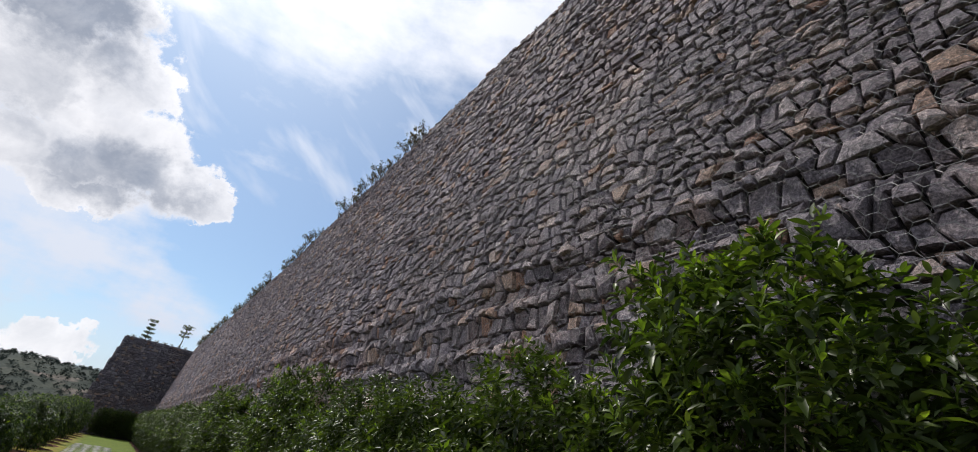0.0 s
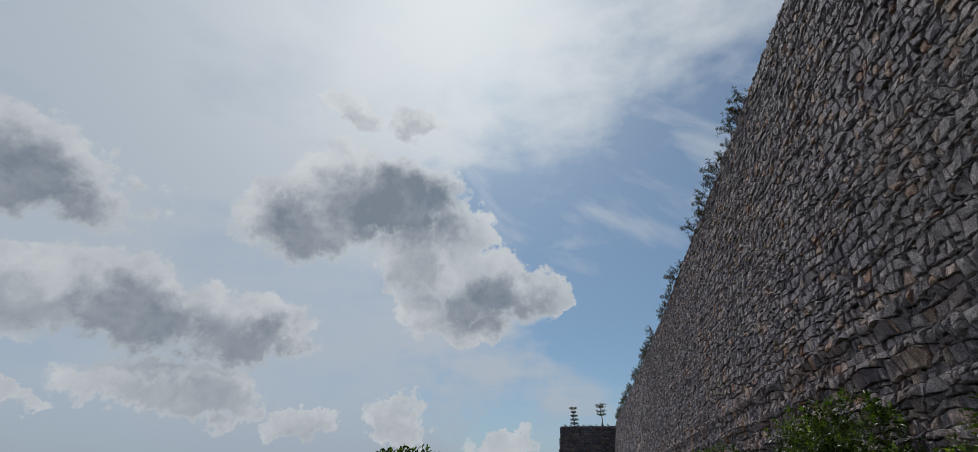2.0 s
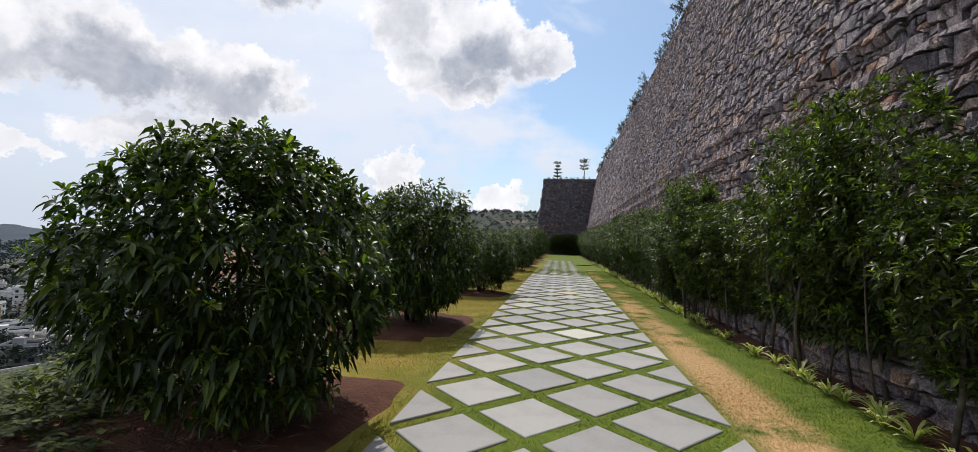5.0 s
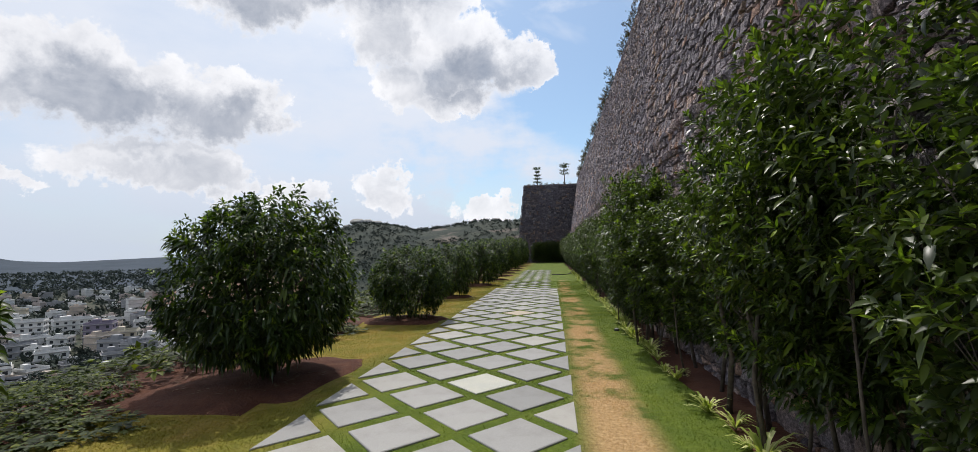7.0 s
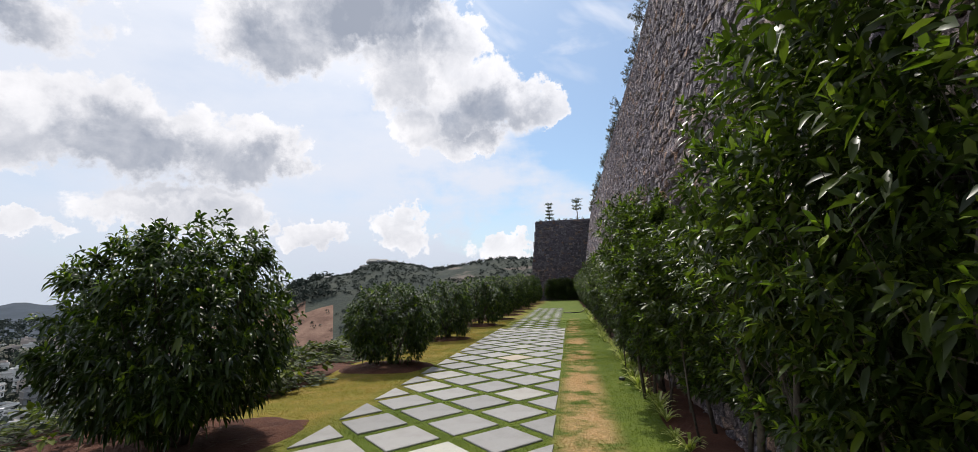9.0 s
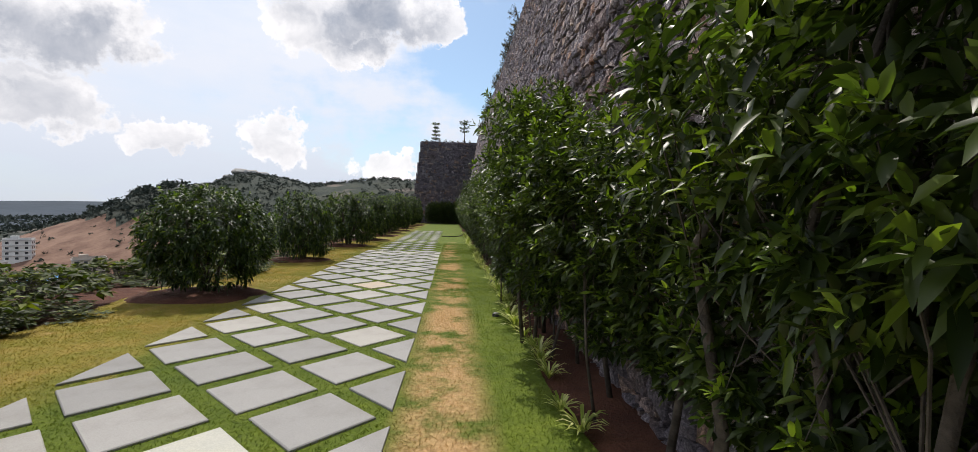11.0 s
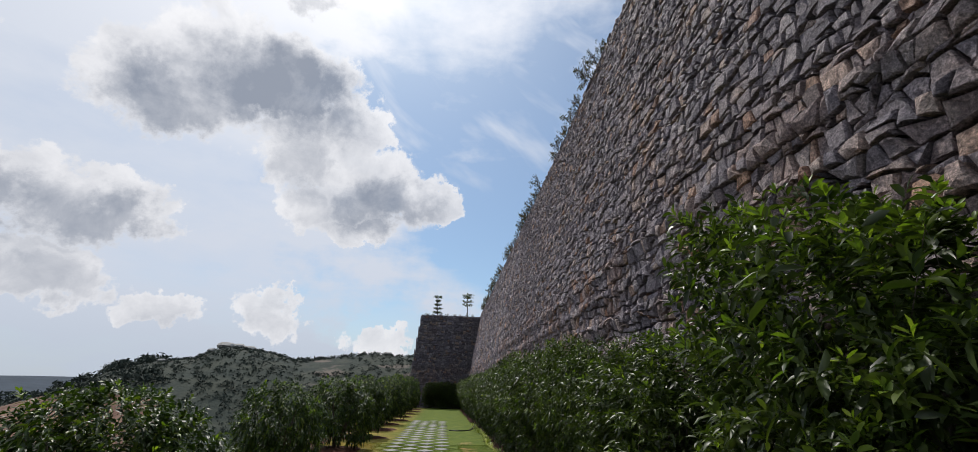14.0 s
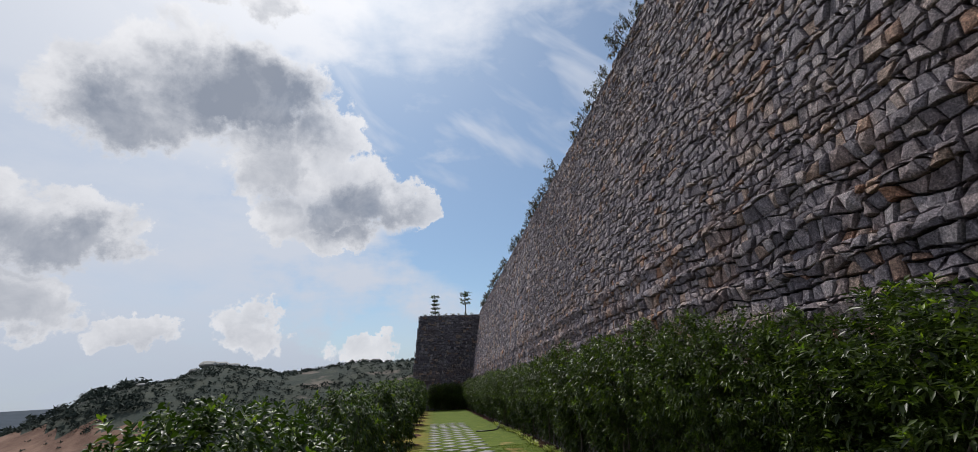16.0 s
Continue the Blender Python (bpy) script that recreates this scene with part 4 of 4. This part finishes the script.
# ---- town ----
def building(x, y, turn, wide, deep, storeys, paint, near, roof=None, label=""):
    z, _ = terrain(x, y)
    h = storeys * 3.2
    root = new("building")
    bm = bmesh.new()
    box_mesh(bm, -wide / 2, wide / 2, -deep / 2, deep / 2, -6, h, 0.05)
    part("wall", bm, paint, root)
    bm = bmesh.new()
    for k in range(1, storeys + 1):
        box_mesh(bm, -wide / 2 - 0.5, wide / 2 + 0.5, -deep / 2 - 0.7, deep / 2 + 0.3, k * 3.2 - 0.18, k * 3.2)
    part("floor_band", bm, CONCRETE, root)
    bm = bmesh.new()
    for a, b, c, d in ((-wide / 2, wide / 2, -deep / 2, -deep / 2 + 0.2), (-wide / 2, wide / 2, deep / 2 - 0.2, deep / 2), (-wide / 2, -wide / 2 + 0.2, -deep / 2 + 0.2, deep / 2 - 0.2), (wide / 2 - 0.2, wide / 2, -deep / 2 + 0.2, deep / 2 - 0.2)):
        box_mesh(bm, a, b, c, d, h, h + 1.0)
    part("parapet", bm, paint, root)
    bm = bmesh.new()
    box_mesh(bm, -wide * 0.3, -wide * 0.02, 0, deep * 0.3, h, h + 2.4, 0.06)
    part("stair_head", bm, paint, root)
    if roof:
        bm = bmesh.new()
        box_mesh(bm, -wide / 2 - 1, wide / 2 + 1, -deep / 2 - 1, deep / 2 + 1, h + 2.5, h + 2.75)
        for v in bm.verts:
            v.co.z += 0.12 * v.co.y
        part("sheet_roof", bm, roof, root, "blue metal sheet roof")
        for px in (-wide / 2 + 0.3, wide / 2 - 0.3):
            for py in (-deep / 2 + 0.3, deep / 2 - 0.3):
                bm = bmesh.new()
                box_mesh(bm, px - 0.12, px + 0.12, py - 0.12, py + 0.12, h, h + 2.5 + 0.12 * py)
                part("post", bm, CONCRETE, root)
    pane = None
    cols = max(2, int(wide / 3.4))
    for k in range(storeys if near else 0):
        for c in range(cols):
            for face in (0, 1) if c < max(2, int(deep / 4)) else (0,):
                if pane is None:
                    bm = bmesh.new()
                    box_mesh(bm, -0.75, 0.75, -0.06, 0.06, 0, 1.4)
                    ob = part("window", bm, DARK_PANE, root)
                    pane = ob.data
                else:
                    ob = new("window", pane)
                    ob.parent = root
                if face == 0:
                    ob.location = (-wide / 2 + wide * (c + 0.5) / cols, -deep / 2, k * 3.2 + 0.9)
                else:
                    ob.matrix_basis = pose(wide / 2, -deep / 2 + deep * (c + 0.5) / max(2, int(deep / 4)), k * 3.2 + 0.9, 0, 0, 90)
    root.matrix_basis = pose(x, y, z, 0, 0, turn)
    return tagged(root, label or "flat-roofed concrete house in the town below", "building")


def polar(az, r):
    return -math.sin(radians(az)) * r, 8 + math.cos(radians(az)) * r


def build_town():
    rnd = random.Random(8)
    spots = []
    named = [(59, 285, 16, 12, 4, 2), (56.5, 330, 15, 11, 3, 5), (52.5, 395, 22, 12, 4, 0), (49.2, 420, 20, 12, 3, 0), (47.2, 345, 13, 10, 4, 4), (45.4, 330, 12, 10, 3, 1), (43.6, 400, 18, 10, 2, 3), (41.6, 345, 12, 9, 2, 1), (35.6, 330, 14, 10, 4, 6), (58.5, 470, 18, 12, 4, 3), (54.5, 270, 14, 10, 2, 0), (50.5, 300, 12, 9, 2, 0), (40.3, 410, 13, 10, 4, 0)]
    for az, r, w, d, s, c in named:
        x, y = polar(az, r)
        building(x, y, az + rnd.uniform(-18, 18), w, d, s, PAINTS[c], True, None, "flat-roofed painted apartment block in the town below")
        spots.append((x, y))
    x, y = polar(38.6, 300)
    building(x, y, 30, 15, 11, 3, PAINTS[3], True, BLUE_SHEET, "grey unfinished house with a blue sheet roof")
    spots.append((x, y))
    tries = 0
    while len(spots) < 270 and tries < 6000:
        tries += 1
        az, r = rnd.uniform(34, 75), 235 + 640 * rnd.random() ** 1.5
        x, y = polar(az, r)
        if terrain(x, y)[0] > PLAIN_Z + 9 or any(math.hypot(x - a, y - b) < 12.5 for a, b in spots):
            continue
        spots.append((x, y))
        building(x, y, rnd.uniform(0, 90), rnd.uniform(7, 14), rnd.uniform(6, 10), rnd.choice((1, 1, 2, 2, 3)), PAINTS[rnd.choice((0, 0, 0, 0, 1, 2, 3, 3, 6))], r < 420)
    # long unfinished slab with low walls, close under the hill
    root = new("unfinished_building")
    bm = bmesh.new()
    box_mesh(bm, -34, 34, -11, 11, -14, 0)
    part("wall", bm, CONCRETE, root)
    bm = bmesh.new()
    box_mesh(bm, -35, 35, -12, 12, 0, 0.4, 0.05)
    part("roof_slab", bm, PAINTS[3], root, "pale concrete roof slab")
    for a, b, c, d in ((-35, 35, -12, -11.6), (-35, 35, 11.6, 12), (-35, -34.6, -11.6, 11.6), (34.6, 35, -11.6, 11.6), (-12, -11.6, -11.6, 11.6), (10, 10.4, -11.6, 11.6), (-34.6, 34.6, 0, 0.4)):
        bm = bmesh.new()
        box_mesh(bm, a, b, c, d, 0.4, 1.7)
        part("parapet", bm, CONCRETE, root)
    root.matrix_basis = pose(-121, 118, -35.4, 0, 0, 72.6)
    tagged(root, "long unfinished concrete building with a flat walled roof", "building")


def build_woods():
    """Far trees, too many to count, as small uneven clumps on the plain and the hill."""
    rng = np.random.default_rng(17)
    vs, total = [], 0

    def clump(x, y, z, s, sprays=16):
        """A crown of small ragged sprays of foliage, thickest on its outside."""
        nonlocal total
        d = rng.normal(size=(sprays, 3))
        d /= np.linalg.norm(d, axis=1, keepdims=True)
        d[:, 2] = np.abs(d[:, 2]) * 1.1 - 0.3
        lump = rng.uniform(0.55, 1.1, (sprays, 1))
        mid = d * lump * np.array([s, s, s * 0.8]) + np.array([x, y, z + s * 0.5])
        corners = rng.normal(0, 0.3 * s * (16 / sprays) ** 0.4, (sprays, 3, 3))
        vs.append((mid[:, None] + corners).reshape(-1, 3))
        total += sprays

    for _ in range(5200):
        az, r = rng.uniform(28, 80), 280 + 2600 * rng.random() ** 1.7
        x, y = polar(az, r)
        z, kind = terrain(x, y)
        if kind != 2 and (r > 420 or rng.random() < 0.4):
            clump(x, y, z, rng.uniform(2.5, 5.0) * (1 + r / 2500), 46 if r < 520 else 18)
    for _ in range(6500):
        az, r = rng.uniform(-2, 40), rng.uniform(190, 545)
        x, y = polar(az, r)
        z, kind = terrain(x, y)
        if kind in (1, 2) and (kind == 1 or rng.random() < 0.1) and noise.noise((x * 0.015, y * 0.015, 9.0)) > -0.18:
            clump(x, y, z - 0.6, rng.uniform(0.8, 2.4), 14)
    for az, r, s, n in ((55.5, 235, 5.5, 26), (50.0, 240, 5.0, 22), (46, 250, 4.5, 12), (60, 300, 6, 16), (44, 300, 4, 9)):
        for _ in range(n):
            x, y = polar(az + rng.normal(0, 1.7), r + rng.normal(0, 12))
            clump(x, y, terrain(x, y)[0] + rng.uniform(0, 6), s * rng.uniform(0.4, 0.9), 110)
    for _ in range(900):
        az, r = rng.uniform(30, 80), rng.uniform(25, 190)
        x, y = polar(az, r)
        clump(x, y, terrain(x, y)[0] - 0.3, rng.uniform(0.5, 1.5), 90)
    ob = tri_object("far_trees", np.concatenate(vs), np.arange(3 * total).reshape(-1, 3), FAR_WOOD)
    tagged(ob, "dark green far woods and scrub", "woods", kind="stuff")
    # weathered rock outcrops along the hill's crest
    for az, r, s in ((23.2, 512, 9), (22.2, 515, 8), (21.0, 512, 6), (24.4, 508, 5), (6.5, 515, 5), (28.5, 500, 4)):
        x, y = polar(az, r)
        bm = bmesh.new()
        bmesh.ops.create_icosphere(bm, subdivisions=2, radius=s)
        for v in bm.verts:
            v.co *= 1 + 0.22 * noise.noise(v.co * 0.3 + Vector((az, 0, 0)))
            v.co.z *= 0.42
        me = bpy.data.meshes.new("boulder")
        bm.to_mesh(me)
        bm.free()
        me.materials.append(CONCRETE)
        ob = new("boulder", me)
        ob.location = (x, y, terrain(x, y)[0] + s * 0.1)
        tagged(ob, "weathered grey boulder on the hill's crest", "boulder", "boulders on the hill")


# ---- build: large structure ----
build_ground()
build_terrace()
wall_root, single_stones = build_wall()
build_mesh_wire(wall_root)
build_bastion()

# ---- build: plants ----
rnd = random.Random(31)
near_shrubs = [hedge_shrub(100 + k, 950, 11, 0.122) for k in range(5)]
close_shrubs = [hedge_shrub(150 + k, 640, 9, 0.122, True) for k in range(4)]
far_shrubs = [hedge_shrub(200 + k, 560, 9, 0.165) for k in range(3)]


def hedge_top(y):
    return between([(-12, 2.5), (1.4, 2.5), (1.8, 2.6), (2.3, 2.85), (2.7, 2.5), (3.3, 2.42), (3.8, 2.6), (4.3, 2.5), (5.0, 2.15), (6.0, 2.6), (7.8, 2.8), (8.6, 2.65), (9.3, 2.95), (10, 3.05), (11.2, 3.2), (11.7, 2.75), (12.3, 2.25), (12.9, 2.2), (13.4, 2.5), (13.9, 2.95), (14.5, 3.1), (14.9, 2.6), (15.5, 2.42), (15.9, 2.5), (16.3, 2.85), (17, 2.8), (18.5, 3.08), (20, 3.15), (22.6, 3.15), (28, 3.25), (66, 3.35)], y)


y, k = -5.0, 0
used = set()
while y < 63.5:
    near = -1 < y < 22
    pool = close_shrubs if 8.2 < y < 16 or -0.5 < y < 3 else near_shrubs if near else far_shrubs
    ob = pool[k % len(pool)]
    s = hedge_top(y) / 2.9 * rnd.uniform(0.93, 1.05)
    wide = rnd.uniform(0.92, 1.08)
    m = pose(2.72 + rnd.uniform(-0.08, 0.08) - (0.15 if 13.4 < y < 14.6 else -0.1 if 10.8 < y < 12.6 else 0.0), y + rnd.uniform(-0.12, 0.12), ground_height(y), 0, 0, rnd.uniform(-40, 40)) @ Matrix.Diagonal((0.92 * wide, wide, s, 1))
    if ob.name in used:
        ob = copy_thing(ob, m)
    else:
        used.add(ob.name)
        ob.matrix_basis = m
    ob["group"] = "hedge along the gabion wall"
    y += (0.86 if near else 0.95) * rnd.uniform(0.88, 1.12)
    k += 1
for x, y, s in ((2.5, 0.6, 0.86), (2.5, 1.5, 0.9), (2.5, 2.3, 0.99), (2.6, 6.3, 0.8), (2.62, 10.4, 1.06), (2.55, 14.1, 1.0), (2.6, 14.75, 1.02)):
    ob = copy_thing(close_shrubs[k % 4], pose(x, y, 0, 0, 0, rnd.uniform(-40, 40)) @ Matrix.Diagonal((0.85, 0.9, s, 1)))
    k += 1
for x, y in ((-0.9, 64.4), (0.1, 64.3), (1.1, 64.4), (2.1, 64.3), (-0.4, 65.0), (0.6, 65.0), (1.6, 65.0), (2.6, 65.0)):
    ob = copy_thing(far_shrubs[k % 3], pose(x, y, ground_height(64), 0, 0, rnd.uniform(0, 360)) @ Matrix.Diagonal((1.15, 1.1, 1.12, 1)))
    ob["label"] = "dark green shrub closing the path's far end"
    k += 1

bush_kinds = [round_bush(301, 1800, 9, 0.135, (1.16, 1.16, 1.02)), round_bush(302, 1800, 9, 0.135, (1.16, 1.16, 1.02)), round_bush(303, 1500, 9, 0.135, (1.16, 1.16, 1.02))]
far_bushes = [round_bush(311 + k, 850, 9, 0.18, (1.16, 1.16, 1.02)) for k in range(3)]
used = set()
for bx, by, s, h, kind in BUSHES:
    m = pose(bx, by, ground_height(by) + 0.05, 0, 0, rnd.uniform(0, 360)) @ Matrix.Diagonal((s, s, h, 1))
    ob = (bush_kinds if by < 20 else far_bushes)[kind]
    kind = ob.name
    if kind in used:
        ob = copy_thing(ob, m)
    else:
        used.add(kind)
        ob.matrix_basis = m
    ob["group"] = "bushes beside the path"

weed_kinds = [weed_shrub(401 + k, 1.5) for k in range(3)]
far_weeds = [weed_shrub(411 + k, 0.45) for k in range(3)]
used, k, y = set(), 0, 1.5
while y < 58:
    for x in ((-3.5, -4.0, -4.7, -5.5) if y < 10.5 else (-3.75, -4.6, -5.5)):
        m = pose(x + rnd.uniform(-0.3, 0.3), y + rnd.uniform(-0.35, 0.35), ground_height(y) - 0.06 - 0.16 * max(0, -4.0 - x), 0, 0, rnd.uniform(0, 360)) @ Matrix.Diagonal((rnd.uniform(0.8, 1.2), rnd.uniform(0.8, 1.2), (rnd.uniform(0.65, 1.0) if x > -4.8 else rnd.uniform(0.45, 0.75)) * (rnd.uniform(0.32, 0.55) if y < 8.8 or (x < -4.3 and y < 13) else 1.0), 1))
        if x > -3.8 and rnd.random() < 0.12:
            continue
        ob = (weed_kinds if y < 12 else far_weeds)[k % 3]
        if ob.name in used:
            ob = copy_thing(ob, m)
        else:
            used.add(ob.name)
            ob.matrix_basis = m
        ob["group"] = "weeds along the slope's edge"
        k += 1
    y += rnd.uniform(0.8, 1.15) if y < 26 else 2.0

for x, y, h in ((-3.3, 7.2, 1.15), (-3.4, 8.0, 1.3), (-3.35, 8.8, 1.1), (-3.9, 7.7, 0.8), (-3.3, 13.6, 1.0), (-3.35, 14.5, 1.1), (-3.2, 15.3, 0.9), (-3.0, 18.6, 1.15), (-2.9, 19.5, 1.25), (-3.1, 20.4, 1.1), (-3.1, 24.4, 1.2), (-3.0, 25.6, 1.2)):
    ob = copy_thing(weed_kinds[k % 3], pose(x, y, -0.06, 0, 0, 97.0 * k) @ Matrix.Diagonal((1.0, 0.9, h, 1)))
    ob["label"] = "leafy light green weed shrub between dark bushes"
    k += 1

top_kinds = [top_plant(501 + k) for k in range(4)]
used, k, y = set(), 0, 13.0
while y < 64:
    dense = noise.noise((y * 0.35, 0, 7.0)) > -0.18
    if dense:
        s = rnd.uniform(0.5, 1.15)
        m = pose(WALL_X + LEAN * wall_top(y) + rnd.uniform(-0.06, 0.1), y, wall_top(y) - 0.06, 0, rnd.uniform(-30, -5), rnd.uniform(-30, 30)) @ Matrix.Diagonal((s, s, s, 1))
        ob = top_kinds[k % 4]
        if k % 4 in used:
            ob = copy_thing(ob, m)
        else:
            used.add(k % 4)
            ob.matrix_basis = m
        ob["group"] = "creepers along the wall's top"
        k += 1
    y += rnd.uniform(0.28, 0.6)
for x in (-1.6, -0.9, -0.1, 0.7, 1.5, 2.2, 3.0, 3.7):
    ob = copy_thing(top_kinds[k % 4], pose(x, 67.4, 10.02, 0, 0, rnd.uniform(0, 360)) @ Matrix.Diagonal((1.0, 1.0, 0.7, 1)))
    ob["label"] = "low brownish green plant on the bastion's top"
    k += 1
t1 = small_tree([(0.5, 0.62), (0.95, 0.6), (1.4, 0.52), (1.85, 0.4), (2.3, 0.55)], 2.35, 601)
t1.matrix_basis = pose(-0.55, 67.6, 10.0)
t2 = small_tree([(1.55, 0.62), (1.95, 0.72), (2.45, 0.62), (2.7, 0.75)], 2.75, 602)
t2.matrix_basis = pose(2.95, 67.8, 10.0)

strap_kinds = [strap_plant(701 + k) for k in range(4)]
used, k, y = set(), 0, 6.0
while y < 40:
    if noise.noise((y * 0.9, 3.0, 0)) > -0.25:
        s = rnd.uniform(0.7, 1.15)
        m = pose(bed_edge(y) + rnd.uniform(-0.08, 0.06), y, ground_height(y) - 0.01, 0, 0, rnd.uniform(0, 360)) @ Matrix.Diagonal((s, s, s, 1))
        ob = strap_kinds[k % 4]
        if k % 4 in used:
            ob = copy_thing(ob, m)
        else:
            used.add(k % 4)
            ob.matrix_basis = m
        ob["group"] = "spider plants edging the bed"
        k += 1
    y += rnd.uniform(0.16, 0.42)

# ---- build: distance ----
build_town()
build_woods()

# ---- build: small things ----
vs, fs = [], []
hose = [(2.35, 37.6, 0.22), (2.2, 37.0, 0.1), (2.0, 36.2, 0.06), (1.75, 35.8, 0.06), (1.4, 35.7, 0.06), (1.05, 35.8, 0.07)]
tube(vs, fs, hose, [0.03] * 6, 6)
tagged(mesh_object("garden_hose", vs, fs, PIPE, smooth_shade=True), "thin black irrigation hose lying across the lawn", "hose")

bm = bmesh.new()
bmesh.ops.create_cone(bm, cap_ends=True, segments=20, radius1=0.05, radius2=0.045, depth=0.04)
cap = new("sprinkler_cap")
part("rim", bm, PIPE, cap)
bm = bmesh.new()
bmesh.ops.create_cone(bm, cap_ends=True, segments=20, radius1=0.034, radius2=0.03, depth=0.012, matrix=Matrix.Translation((0, 0, 0.024)))
part("lid", bm, CONCRETE, cap)
cap.location = (2.18, 15.5, 0.015)
tagged(cap, "round black sprinkler cap sunk in the lawn", "sprinkler")

litter_v, litter_f = [], []
for _ in range(420):
    bx, by, s, _, _ = BUSHES[rnd.choice((0, 0, 1, 2, 3))]
    a, q = rnd.uniform(0, 6.28), rnd.uniform(0.45, 0.97) * s
    x, y, z = bx - 0.15 + q * math.cos(a), by + 0.95 * q * math.sin(a), 0.055
    b, l, w = rnd.uniform(0, 6.28), rnd.uniform(0.03, 0.09), rnd.uniform(0.005, 0.016)
    o = len(litter_v)
    c, s2 = math.cos(b), math.sin(b)
    litter_v += [(x - c * l, y - s2 * l, z), (x + s2 * w, y - c * w, z + 0.008), (x + c * l, y + s2 * l, z + rnd.uniform(0, 0.02)), (x - s2 * w, y + c * w, z + 0.008)]
    litter_f.append((o, o + 1, o + 2, o + 3))
tagged(mesh_object("leaf_litter", litter_v, litter_f, LITTER), "dry fallen leaves and wood chips on the soil", "litter", kind="stuff")

build_grass()

# ---- build: slabs and nearest stones ----
path_root = tagged(new("paved_path"), "path of square grey slabs laid diagonally in the lawn", "path", kind="structure")


def slab_mesh(kind):
    """0 whole, 1 half for the left side, 2 half for the right side; with a worn, bevelled rim."""
    if kind == 0:
        ring = [(HALF_X, 0), (0, HALF_Y), (-HALF_X, 0), (0, -HALF_Y)]
    else:
        e = 0.02
        s = 1 if kind == 1 else -1
        ring = [(s * e, -HALF_Y + e), (s * HALF_X, 0), (s * e, HALF_Y - e)]
        if kind == 2:
            ring = ring[::-1]
    cx, cy = sum(p[0] for p in ring) / len(ring), sum(p[1] for p in ring) / len(ring)
    verts, faces = [], []
    n = len(ring)
    for f, z in ((1.0, -0.04), (1.0, 0.008), (0.975, 0.014)):
        verts += [(cx + (x - cx) * f, cy + (y - cy) * f, z) for x, y in ring]
    for lay in (0, n):
        for i in range(n):
            j = (i + 1) % n
            faces.append((lay + i, lay + j, lay + n + j, lay + n + i))
    faces.append(tuple(range(2 * n, 3 * n)))
    me = bpy.data.meshes.new("paving_slab")
    me.from_pydata(verts, [], faces)
    me.materials.append(SLAB)
    return me


slab_kinds = [slab_mesh(k) for k in range(3)]
for row in range(-2, 44):
    for col in range(6):
        off = 0.0 if col % 2 else 0.5
        y = row + off
        if y + HALF_Y > END_Y + 0.3 or y < -1.2:
            continue
        me = slab_kinds[1 if col == 0 else 2 if col == 5 else 0]
        if (row, col) in ((18, 3), (12, 3)):
            me = me.copy()
            me.materials[0] = BUFF_SLAB if row == 18 else PALE_SLAB
        grown = y > 25.6
        if grown and col in (0, 5):
            continue
        ob = new("paving_slab", me)
        ob.parent = path_root
        ob.matrix_basis = pose(-1.25 + 0.5 * col + rnd.uniform(-0.008, 0.008), y + rnd.uniform(-0.01, 0.01), ground_height(y) + rnd.uniform(-0.003, 0.003), rnd.uniform(-0.25, 0.25), rnd.uniform(-0.25, 0.25), rnd.uniform(-1.0, 1.0)) @ Matrix.Diagonal((0.66, 0.72, 1, 1) if grown else (1, 1, 1, 1))

for vs, fs in single_stones:
    mesh_object("stone", vs, fs, STONE_ONE, wall_root)
